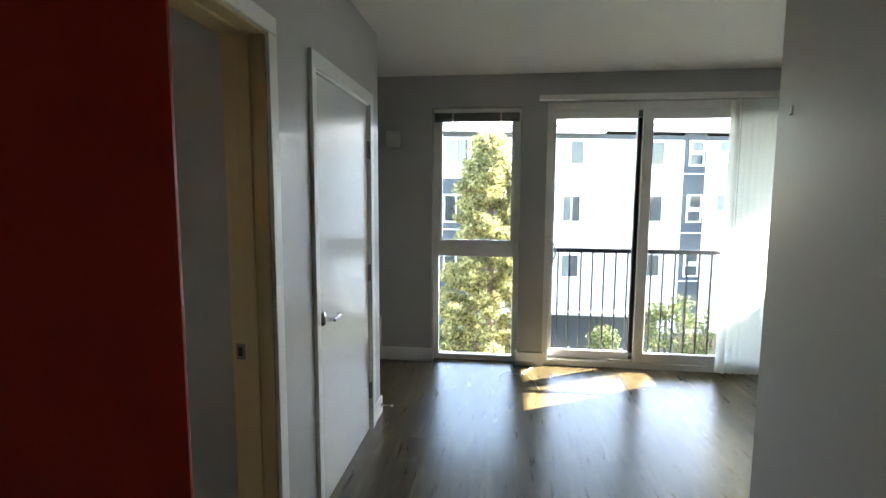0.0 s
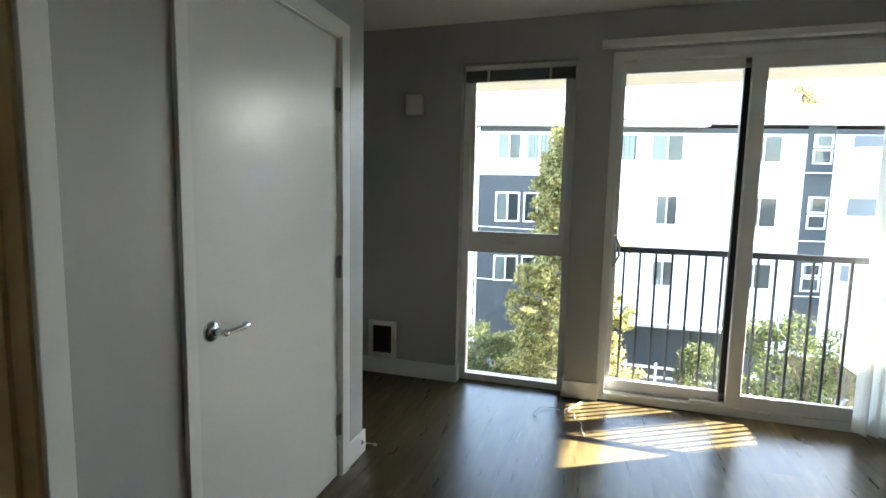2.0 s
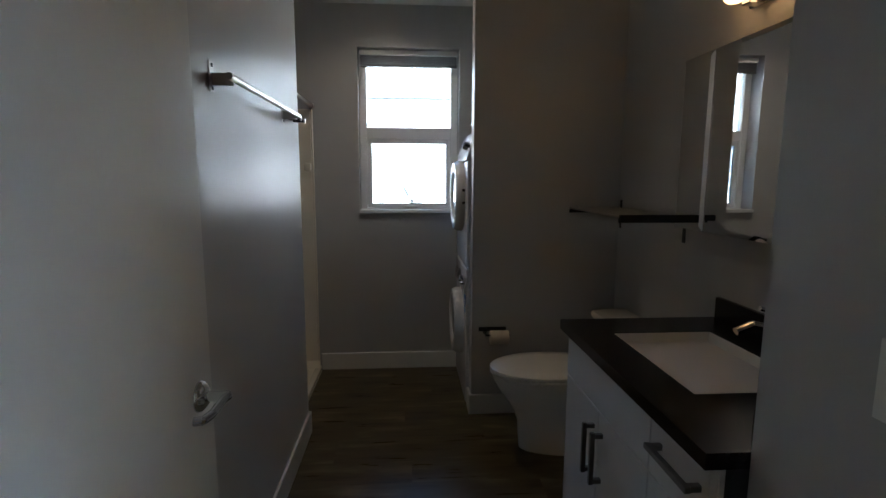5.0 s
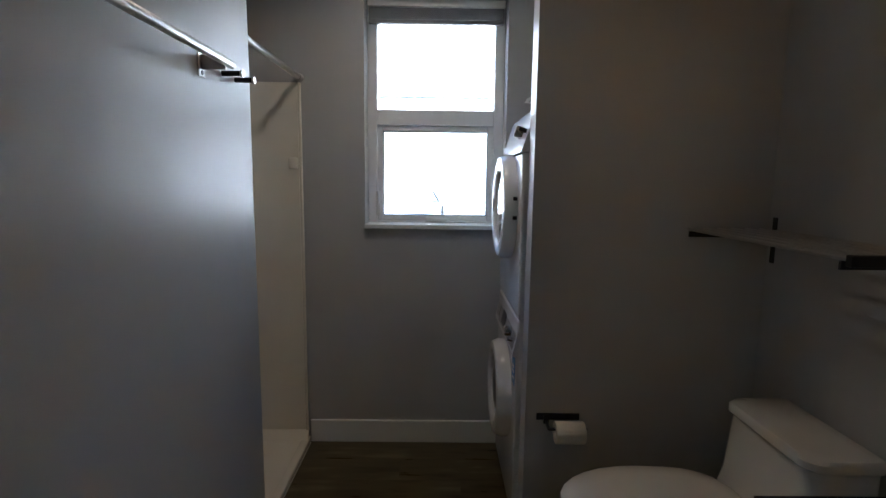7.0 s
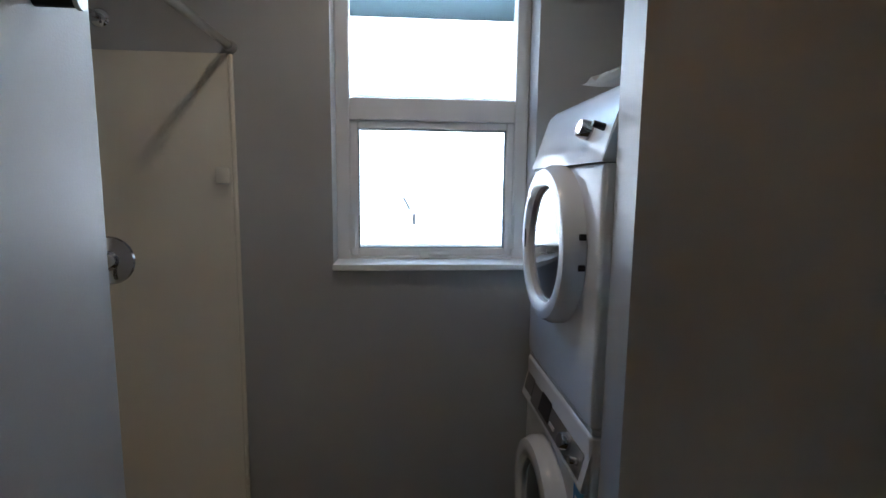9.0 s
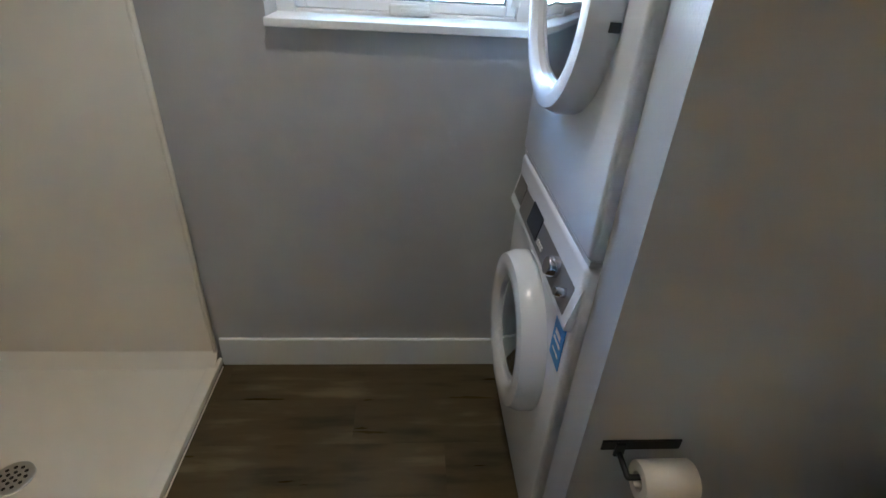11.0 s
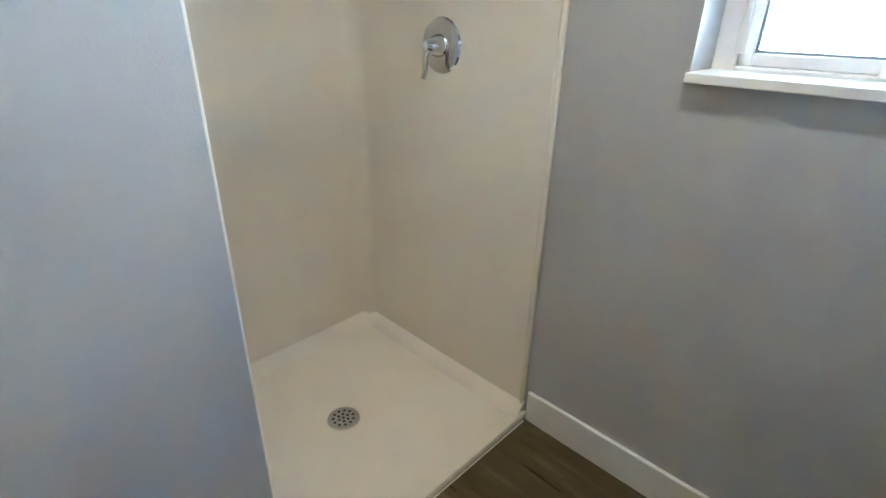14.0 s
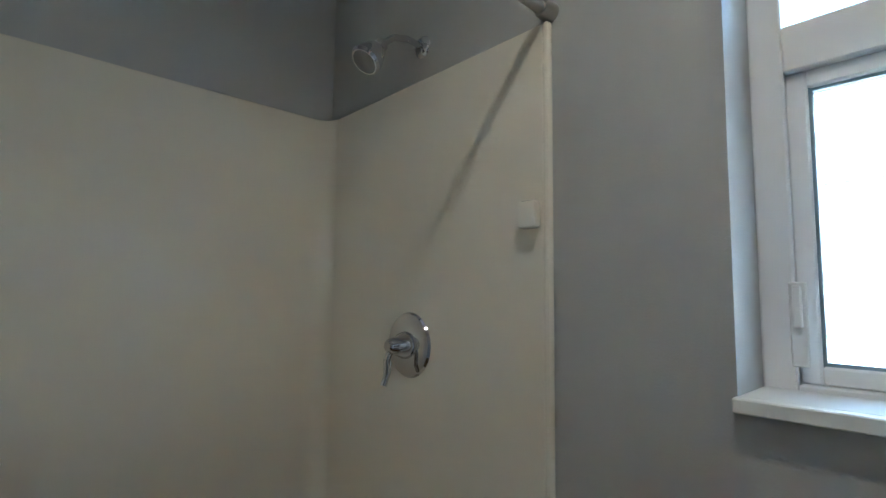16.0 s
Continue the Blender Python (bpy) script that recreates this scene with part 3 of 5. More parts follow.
def floor_cord(cx, cy, seed, n, length, label):
    rnd = random.Random(seed)
    c = thing("loose_cord", label, "cord", (cx, cy, 0))
    for k in range(n):
        a, x, y = rnd.uniform(0, 6.28), cx + rnd.uniform(-0.08, 0.08), cy + rnd.uniform(-0.05, 0.05)
        pts = []
        for j in range(12):
            pts.append(Vector((x, y, 0.0032 + 0.003 * k)))
            a += rnd.uniform(-0.5, 0.5)
            x, y = x + length / 12 * math.cos(a), y + length / 12 * math.sin(a)
        bm = bmesh.new()
        tube(bm, pts, 0.0022, 6)
        part("strand", bm, plastic_white, c)


floor_cord(1.0, 4.66, 3, 4, 0.34, "thin white blind cords lying on floor")

# ---- bathroom ----
# shower
sh = thing("shower_stall", "ivory acrylic shower stall with low curb", "shower", ((WEST + SH_E) / 2, 0.6, 0))
SX0, SX1, SY0, SY1, STOP = WEST + 0.002, SH_E + 0.022, SH_S - 0.010, SHF, 1.849
part("back_panel", boxes((SX0 + 0.016, SY0, 0.03, SX1 - 0.016, SY0 + 0.014, STOP), bevel=0.003), acrylic, sh)
part("side_panel", boxes((SX0, SY0, 0.03, SX0 + 0.015, SY1 - 0.012, STOP), bevel=0.003), acrylic, sh)
part("side_panel", boxes((SX1 - 0.012, SY0, 0.03, SX1, SY1 - 0.012, STOP), bevel=0.003), acrylic, sh)
bm = bmesh.new()
box(bm, SX0, SY1 - 0.0118, 0.03, SX0 + 0.019, SY1 + 0.002, STOP, bevel=0.006, seg=2)
part("front_flange", bm, acrylic, sh, smooth=True)
for cx, sx in ((SX0 + 0.015, 1), (SX1 - 0.012, -1)):
    bm = bmesh.new()
    arc = [(cx + sx * 0.05 * (1 - math.sin(a)), SY0 + 0.014 + 0.05 * (1 - math.cos(a))) for a in [math.pi / 2 * k / 8 for k in range(9)]]
    foot = [(x, y, 0.03) for x, y in arc] + [(cx - sx * 0.002, SY0 + 0.012, 0.03)]
    loft(bm, [foot, [(x, y, STOP - 0.001) for x, y, _ in foot]])
    part("corner_cove", bm, acrylic, sh, smooth=True)
# pan: a shallow dish with coved edges
bm = bmesh.new()
N = 18
gx = [SX0 + 0.01 + (SX1 - SX0 - 0.02) * i / N for i in range(N + 1)]
gy = [SY0 + 0.01 + (SY1 - SY0 - 0.006) * i / N for i in range(N + 1)]
DR = Vector((-3.033, 0.634))


def pan_z(x, y):
    d = min((Vector((x, y)) - DR).length / 0.6, 1)
    e = min(x - gx[0], gx[-1] - x, y - gy[0])
    return 0.016 + 0.010 * d + (0.05 * (1 - e / 0.05) ** 2 if e < 0.05 else 0)


grid = [[bm.verts.new((x, y, pan_z(x, y))) for y in gy] for x in gx]
for i in range(N):
    for j in range(N):
        bm.faces.new((grid[i][j], grid[i + 1][j], grid[i + 1][j + 1], grid[i][j + 1]))
part("pan", bm, acrylic, sh, smooth=True)
part("curb", boxes((SX0 + 0.001, SY1 - 0.03, 0.001, SX1 - 0.001, SY1 + 0.012, 0.03), bevel=0.006, seg=2), acrylic, sh, smooth=True)
part("caulk_strip", boxes((SX0 + 0.022, SY1 + 0.0125, 0.0, SX1, SY1 + 0.016, 0.004)), acrylic, sh)
dr = bmesh.new()
lathe(dr, [(0.0, 0.004), (0.050, 0.004), (0.054, 0.002), (0.055, -0.002)], Matrix.Translation((DR.x, DR.y, 0.0175)), 32)
drain = part("drain", dr, nickel, sh, "round perforated metal drain", True)
bm = bmesh.new()
for rr, k in ((0.0, 1), (0.017, 6), (0.034, 11)):
    for i in range(k):
        a = 6.283 * i / k
        cyl(bm, (DR.x + rr * math.cos(a), DR.y + rr * math.sin(a), 0.0214), (DR.x + rr * math.cos(a), DR.y + rr * math.sin(a), 0.0222), 0.0052, seg=10)
part("hole", bm, dark_plastic, drain)
SW0 = SX0 + 0.015
valve = thing("shower_valve", "chrome shower valve with round plate and lever", "valve", (SW0, 0.63, 1.18))
ax = Vector((1, 0, 0)).to_track_quat("Z", "Y").to_matrix().to_4x4()
bm = bmesh.new()
lathe(bm, [(0.0, 0.012), (0.055, 0.011), (0.076, 0.006), (0.080, 0.0)], Matrix.Translation((SW0, 0.63, 1.18)) @ ax, 40)
part("plate", bm, chrome, valve, smooth=True)
bm = bmesh.new()
lathe(bm, [(0.034, 0.008), (0.032, 0.022), (0.022, 0.040), (0.018, 0.062), (0.012, 0.068), (0.0, 0.068)], Matrix.Translation((SW0, 0.63, 1.18)) @ ax, 24)
part("hub", bm, chrome, valve, smooth=True)
bm = bmesh.new()
tube(bm, [(SW0 + 0.052, 0.63, 1.18), (SW0 + 0.066, 0.628, 1.150), (SW0 + 0.062, 0.625, 1.115), (SW0 + 0.070, 0.622, 1.088)], 0.0085, 10)
part("lever", bm, chrome, valve, smooth=True)
head = thing("overhead_shower", "chrome shower head on a curved arm", "shower head", (WEST, 0.642, 1.948))
bm = bmesh.new()
lathe(bm, [(0.0, 0.010), (0.012, 0.012), (0.026, 0.006), (0.030, 0.0)], Matrix.Translation((WEST, 0.642, 1.948)) @ ax, 24)
part("flange", bm, chrome, head, smooth=True)
bm = bmesh.new()
tube(bm, [(WEST, 0.642, 1.948), (WEST + 0.05, 0.640, 1.953), (WEST + 0.09, 0.636, 1.943), (WEST + 0.125, 0.632, 1.913)], 0.0085, 10)
part("arm", bm, chrome, head, smooth=True)
d = Vector((0.62, -0.02, -0.78)).normalized()
bm = bmesh.new()
lathe(bm, [(0.011, 0.0), (0.017, 0.004), (0.017, 0.02), (0.026, 0.03), (0.036, 0.055), (0.039, 0.075), (0.034, 0.082), (0.0, 0.080)], Matrix.Translation((WEST + 0.12, 0.632, 1.918)) @ d.to_track_quat("Z", "Y").to_matrix().to_4x4(), 28)
part("spray_head", bm, chrome, head, smooth=True)
bm = bmesh.new()
lathe(bm, [(0.031, 0.0822), (0.028, 0.0845), (0.0, 0.0850)], Matrix.Translation((WEST + 0.12, 0.632, 1.918)) @ d.to_track_quat("Z", "Y").to_matrix().to_4x4(), 28)
part("spray_face", bm, panel_grey, head, "grey spray face", True)
soap = thing("soap_hook", "small ivory plastic block on the shower wall", "hook", (SW0, 1.020, 1.467))
part("block", boxes((SW0, 0.986, 1.434, SW0 + 0.026, 1.030, 1.489), bevel=0.008, seg=2), acrylic, soap, smooth=True)
rod = thing("shower_rod", "brushed metal shower curtain rod across alcove", "curtain rod", (-3.05, 1.040, 1.872))
bm = bmesh.new()
cyl(bm, (SX0 + 0.002, 1.040, 1.872), (SH_E + 0.02, 1.040, 1.872), 0.0125, seg=20)
part("rod", bm, nickel, rod, smooth=True)
for xx, s in ((WEST, 1), (SH_E + 0.02, -1)):
    bm = bmesh.new()
    cyl(bm, (xx, 1.040, 1.872), (xx + 0.035 * s, 1.040, 1.872), 0.021, 0.017, seg=20)
    part("end_cap", bm, nickel, rod, smooth=True)

# towel bar and pegs on the south wall
tb = thing("towel_bar", "dark metal towel bar with flat brackets", "towel bar", (-1.85, BATH_S, 1.66))
for xx in (-1.435, -2.248):
    br = part("bracket", boxes((xx - 0.016, BATH_S, 1.625, xx + 0.016, BATH_S + 0.003, 1.710), (xx - 0.004, BATH_S + 0.003, 1.643, xx + 0.004, BATH_S + 0.062, 1.678), bevel=0.0008), nickel, tb)
    for zz in (1.636, 1.699):
        part("screw", cyl(bmesh.new(), (xx, BATH_S + 0.003, zz), (xx, BATH_S + 0.0055, zz), 0.0055, seg=10), dark_metal, br)
bm = bmesh.new()
cyl(bm, (-1.385, BATH_S + 0.065, 1.661), (-2.275, BATH_S + 0.065, 1.661), 0.0105, seg=18)
part("bar", bm, nickel, tb, smooth=True)
for i, (xx, zz) in enumerate(((-2.372, 1.660), (-2.455, 1.659))):
    peg = thing("wall_peg", "short round metal peg on the wall", "peg", (xx, BATH_S, zz), group="pegs beside the towel bar")
    bm = bmesh.new()
    cyl(bm, (xx, BATH_S, zz), (xx, BATH_S + 0.05, zz), 0.0075, seg=16)
    part("pin", bm, dark_metal, peg, smooth=True)
    bm = bmesh.new()
    cyl(bm, (xx, BATH_S + 0.05, zz), (xx, BATH_S + 0.056, zz), 0.0105, seg=20)
    part("cap", bm, nickel, peg, smooth=True)

# light switch
sw = thing("light_switch", "white rocker light switch plate", "light switch", (-0.54, SW_WALL, 1.108))
part("plate", boxes((-0.578, SW_WALL - 0.006, 1.049, -0.504, SW_WALL, 1.168), bevel=0.002, seg=2), plastic_white, sw, smooth=True)
part("rocker", boxes((-0.557, SW_WALL - 0.010, 1.075, -0.525, SW_WALL - 0.006, 1.142), bevel=0.002), plastic_white, sw)

# vanity
VX0, VX1, VY, VT = -1.735, -0.836, 2.295, 0.82
van = thing("vanity_cabinet", "white slab-front vanity with bar pulls", "cabinet", ((VX0 + VX1) / 2, 2.5, 0))
part("body", boxes((VX0, VY + 0.02, 0.10, VX1, BATH_N - 0.02, VT)), cabinet_white, van)
part("toe_kick", boxes((VX0 + 0.01, VY + 0.08, 0.0, VX1 - 0.01, BATH_N - 0.03, 0.0995)), dark_plastic, van)
# black strip between the cabinet's end and the wall
part("black_end_strip", boxes((VX1 + 0.001, VY + 0.03, 0.0, SW_END - 0.002, BATH_N - 0.02, VT)), dark_plastic, van)


def bar_pull(parent, a, b, out=0.032):
    a, b = Vector(a), Vector(b)
    d = (b - a).normalized()
    bm = bmesh.new()
    r = 0.007
    lo, hi = Vector((min(a.x, b.x) - r, a.y - out - r, min(a.z, b.z) - r)), Vector((max(a.x, b.x) + r, a.y - out + r, max(a.z, b.z) + r))
    box(bm, *lo, *hi, bevel=0.001)
    for p in (a + d * 0.004, b - d * 0.004):
        box(bm, p.x - r, p.y - out + r, p.z - r, p.x + r, p.y, p.z + r)
    part("handle", bm, pull_metal, parent, "square dark satin bar pull")


G = 0.002
SEAM, MID = -1.085, -1.415
f = part("false_front", boxes((VX0 + G, VY, 0.652, SEAM - G, VY + 0.019, VT - 0.004), bevel=0.0015), cabinet_white, van)
for a, b, hx in ((VX0 + G, MID - G / 2, MID - 0.035), (MID + G / 2, SEAM - G, MID + 0.035)):
    dd = part("door", boxes((a, VY, 0.105, b, VY + 0.019, 0.649), bevel=0.0015), cabinet_white, van)
    bar_pull(dd, (hx, VY, 0.43), (hx, VY, 0.59))
for za, zb, hz in ((0.652, VT - 0.004, 0.748), (0.42, 0.649, 0.535), (0.105, 0.417, 0.31)):
    dd = part("drawer", boxes((SEAM + G, VY, za, VX1 - G, VY + 0.019, zb), bevel=0.0015), cabinet_white, van)
    bar_pull(dd, (-1.035, VY, hz), (-0.865, VY, hz))
# worktop with sink cut-out, four pieces round the bowl
top = thing("worktop", "black stone vanity worktop with backsplash", "worktop", ((VX0 + VX1) / 2, 2.5, VT))
WX0, WX1, WY0 = -1.76, SW_END - 0.001, 2.268
B = (-1.58, 2.40, -1.08, 2.75)
part("slab", boxes((WX0, WY0, VT, B[0], BATH_N, VT + 0.036), (B[2], WY0, VT, WX1, BATH_N, VT + 0.036), (B[0], WY0, VT, B[2], B[1], VT + 0.036), (B[0], B[3], VT, B[2], BATH_N, VT + 0.036)), counter_stone, top)
part("backsplash", boxes((WX0, BATH_N - 0.02, VT + 0.0365, SW_END - 0.001, BATH_N, VT + 0.115), bevel=0.002), counter_stone, top)
part("side_splash", boxes((SW_END - 0.019, SW_WALL + 0.01, VT + 0.0365, SW_END - 0.001, BATH_N - 0.021, VT + 0.115), bevel=0.002), counter_stone, top)
sink = thing("sink", "white undermount rectangular sink bowl", "sink", ((B[0] + B[2]) / 2, 2.45, VT - 0.13))
bm = bmesh.new()
rings = []
for f, z in ((0.0, VT + 0.034), (0.004, VT), (0.012, VT - 0.09), (0.05, VT - 0.125)):
    rings.append([(B[0] + f, B[1] + f, z), (B[2] - f, B[1] + f, z), (B[2] - f, B[3] - f, z), (B[0] + f, B[3] - f, z)])
vs = [[bm.verts.new(p) for p in r] for r in rings]
for a, b in zip(vs, vs[1:]):
    for i in range(4):
        bm.faces.new((a[i], a[(i + 1) % 4], b[(i + 1) % 4], b[i]))
bm.faces.new(vs[-1])
part("bowl", bm, porcelain, sink)
bm = bmesh.new()
cyl(bm, (-1.33, 2.575, VT - 0.125), (-1.33, 2.575, VT - 0.121), 0.022, seg=20)
part("drain", bm, chrome, sink, smooth=True)
fau = thing("faucet", "chrome single-lever basin faucet", "faucet", (-1.33, 2.81, VT + 0.037))
bm = bmesh.new()
cyl(bm, (-1.33, 2.81, VT + 0.036), (-1.33, 2.81, VT + 0.15), 0.022, 0.019, seg=20)
part("body", bm, chrome, fau, smooth=True)
bm = bmesh.new()
tube(bm, [(-1.33, 2.81, VT + 0.115), (-1.33, 2.72, VT + 0.135), (-1.33, 2.67, VT + 0.115)], 0.012, 12)
part("spout", bm, chrome, fau, smooth=True)
bm = bmesh.new()
tube(bm, [(-1.33, 2.81, VT + 0.15), (-1.33, 2.805, VT + 0.165), (-1.33, 2.74, VT + 0.185)], 0.007, 10)
part("lever", bm, chrome, fau, smooth=True)

# mirror cabinet with three bevelled doors
MC = thing("mirror_cabinet", "wall mirror cabinet above the black worktop", "mirror cabinet", (-1.35, BATH_N, 1.5))
MY, MZ0, MZ1 = BATH_N - 0.10, 1.19, 1.855
part("body", boxes((-1.957, MY + 0.012, MZ0 + 0.004, -0.85, BATH_N, MZ1 - 0.004)), nickel, MC)
for a, b in ((-1.962, -1.76), (-1.757, -1.05), (-1.047, -0.845)):
    bm = bmesh.new()
    e = 0.018
    o = [(a, MY + 0.006, MZ0), (b, MY + 0.006, MZ0), (b, MY + 0.006, MZ1), (a, MY + 0.006, MZ1)]
    n = [(a + e, MY, MZ0 + e), (b - e, MY, MZ0 + e), (b - e, MY, MZ1 - e), (a + e, MY, MZ1 - e)]
    k = [(p[0], MY + 0.0115, p[2]) for p in o]
    loft(bm, [k, o, n])
    part("mirror_door", bm, mirror_mat, MC, "bevelled mirror door")

# vanity light: three opal tubes on a bar
VL = thing("vanity_light", "warm vanity light with opal glass tubes lit", "wall lamp", (-1.3, BATH_N, 2.08))
part("back_plate", boxes((-1.71, BATH_N - 0.02, 1.975, -1.04, BATH_N, 2.055), bevel=0.004), chrome, VL)
opal = lamp_material("lit opal glass", (1.0, 0.56, 0.22), 0.24)
for cx in (-1.645, -1.375, -1.105):
    bm = bmesh.new()
    prof = [(0.0, -0.085), (0.020, -0.082), (0.034, -0.068), (0.040, -0.045), (0.040, 0.045), (0.034, 0.068), (0.020, 0.082), (0.0, 0.085)]
    lathe(bm, prof, Matrix.Translation((cx, BATH_N - 0.085, 2.025)) @ ax, 24)
    part("opal_shade", bm, opal, VL, "glowing opal glass", True)
    part("arm", boxes((cx - 0.02, BATH_N - 0.075, 1.970, cx + 0.02, BATH_N - 0.02, 1.984), bevel=0.002), chrome, VL)

# round ceiling light over the laundry corner
CL = thing("ceiling_light", "small round ceiling downlight glowing warm", "ceiling lamp", (-2.95, 1.55, CEIL))
bm = bmesh.new()
lathe(bm, [(0.088, 0.0), (0.098, -0.004), (0.096, -0.055), (0.090, -0.058), (0.086, -0.055), (0.084, -0.002)], Matrix.Translation((-2.95, 1.55, CEIL)), 40)
part("drum", bm, nickel, CL, smooth=True)
bm = bmesh.new()
lathe(bm, [(0.0, -0.010), (0.072, -0.008), (0.082, -0.003)], Matrix.Translation((-2.95, 1.55, CEIL)), 40)
part("diffuser", bm, lamp_material("lit diffuser", (1.0, 0.80, 0.58), 2.2), CL, "glowing opal diffuser", True)

# towel shelf of parallel rods over the toilet
ts = thing("towel_shelf", "dark metal towel shelf with parallel rods", "shelf", (-2.3, BATH_N, 1.2))
for xx in (PART_E + 0.03, -2.045):
    part("bracket", boxes((xx - 0.004, BATH_N - 0.30, 1.199, xx + 0.004, BATH_N, 1.219), (xx - 0.012, BATH_N - 0.003, 1.11, xx + 0.012, BATH_N, 1.27), bevel=0.001), dark_metal, ts)
for i in range(6):
    bm = bmesh.new()
    yy = BATH_N - 0.29 + i * 0.05
    cyl(bm, (PART_E + 0.012, yy, 1.225), (-2.015, yy, 1.225), 0.006, seg=12)
    part("rod", bm, nickel, ts, smooth=True)
part("end_cap", boxes((-2.02, BATH_N - 0.31, 1.21, -2.0, BATH_N - 0.02, 1.236), bevel=0.002), dark_metal, ts)

# toilet paper holder on the partition
tp = thing("paper_holder", "dark metal toilet paper holder on partition", "paper holder", (PART_E, 2.1750, 0.518))
part("plate", boxes((PART_E, 2.0970, 0.506, PART_E + 0.004, 2.2570, 0.532), (PART_E + 0.004, 2.1230, 0.493, PART_E + 0.010, 2.1430, 0.528), bevel=0.001), dark_metal, tp)
bm = bmesh.new()
tube(bm, [(PART_E + 0.008, 2.1330, 0.503), (PART_E + 0.058, 2.1330, 0.498), (PART_E + 0.058, 2.2700, 0.498)], 0.006, 10)
part("arm", bm, dark_metal, tp, smooth=True)
roll = thing("toilet_roll", "white toilet paper roll on its holder", "toilet paper", (PART_E + 0.058, 2.2050, 0.490))
bm = bmesh.new()
ay = Vector((0, 1, 0)).to_track_quat("Z", "Y").to_matrix().to_4x4()
lathe(bm, [(0.019, 0.0), (0.038, 0.0), (0.040, 0.003), (0.040, 0.102), (0.038, 0.105), (0.019, 0.105), (0.019, 0.0)], Matrix.Translation((PART_E + 0.058, 2.1550, 0.485)) @ ay, 36)
part("paper", bm, paper, roll, smooth=True)

# toilet: one-piece, skirted
TX = -2.355


def toilet_y(y):
    """Depth of the toilet, from its front at 2.10 to its back."""
    return 2.10 + (y - 2.056) * 1.104


to = thing("toilet", "white one-piece toilet with closed lid", "toilet", (TX, 2.4, 0))


def egg(cx, yf, yb, w, z, n=28, back=0.65):
    """Egg outline, narrow end to the south."""
    pts = []
    ym = yf + (yb - yf) * 0.52
    for i in range(n):
        a = 2 * math.pi * i / n
        s, c = math.sin(a), math.cos(a)
        y = ym - c * (ym - yf) if c > 0 else ym - math.copysign(abs(c) ** back, c) * (yb - ym)
        x = cx + w * math.copysign(abs(s) ** (1.0 if c > 0 else 0.75), s)
        pts.append((x, toilet_y(y), z))
    return pts


bm = bmesh.new()
loft(bm, [egg(TX, 2.20, 2.74, 0.115, 0.001), egg(TX, 2.195, 2.74, 0.118, 0.06), egg(TX, 2.19, 2.74, 0.112, 0.15), egg(TX, 2.16, 2.74, 0.125, 0.23),
          egg(TX, 2.10, 2.75, 0.165, 0.32), egg(TX, 2.07, 2.76, 0.182, 0.375), egg(TX, 2.066, 2.76, 0.186, 0.40)])
part("bowl", bm, porcelain, to, smooth=True)
bm = bmesh.new()
loft(bm, [egg(TX, 2.062, 2.56, 0.186, 0.402), egg(TX, 2.058, 2.56, 0.190, 0.408), egg(TX, 2.058, 2.56, 0.190, 0.416), egg(TX, 2.064, 2.555, 0.185, 0.421)])
part("seat", bm, porcelain, to, smooth=True)
bm = bmesh.new()
loft(bm, [egg(TX, 2.060, 2.56, 0.187, 0.4225), egg(TX, 2.056, 2.56, 0.192, 0.429), egg(TX, 2.058, 2.56, 0.190, 0.440), egg(TX, 2.075, 2.55, 0.175, 0.448), egg(TX, 2.13, 2.50, 0.12, 0.453)])
part("lid", bm, porcelain, to, smooth=True)


def tank_ring(y0, y1, w, z, r=0.05, n=6):
    pts = []
    for cx, cy, a0 in ((TX + w - r, y0 + r, -90), (TX + w - 0.015, y1 - 0.015, 0), (TX - w + 0.015, y1 - 0.015, 90), (TX - w + r, y0 + r, 180)):
        q = r if cy < 2.7 else 0.015
        for i in range(n + 1):
            a = radians(a0 + 90 * i / n)
            pts.append((cx + q * math.cos(a), toilet_y(cy + q * math.sin(a)), z))
    return pts


bm = bmesh.new()
loft(bm, [tank_ring(2.545, 2.762, 0.185, 0.38), tank_ring(2.57, 2.762, 0.187, 0.46), tank_ring(2.59, 2.762, 0.190, 0.645)])
part("tank", bm, porcelain, to, smooth=True)
bm = bmesh.new()
loft(bm, [tank_ring(2.583, 2.765, 0.196, 0.647), tank_ring(2.578, 2.767, 0.199, 0.653), tank_ring(2.578, 2.767, 0.199, 0.672), tank_ring(2.584, 2.764, 0.192, 0.681), tank_ring(2.61, 2.74, 0.165, 0.685)])
part("tank_lid", bm, porcelain, to, smooth=True)


# stacked washer and dryer
AX0, AX1, AF, AB = -3.453, -2.856, 2.035, 2.615
AC = (AX0 + AX1) / 2


def appliance_body(parent, z0, z1):
    part("body", boxes((AX0, AF, z0, AX1, AB, z1), bevel=0.012, seg=3), appliance, parent, smooth=True)


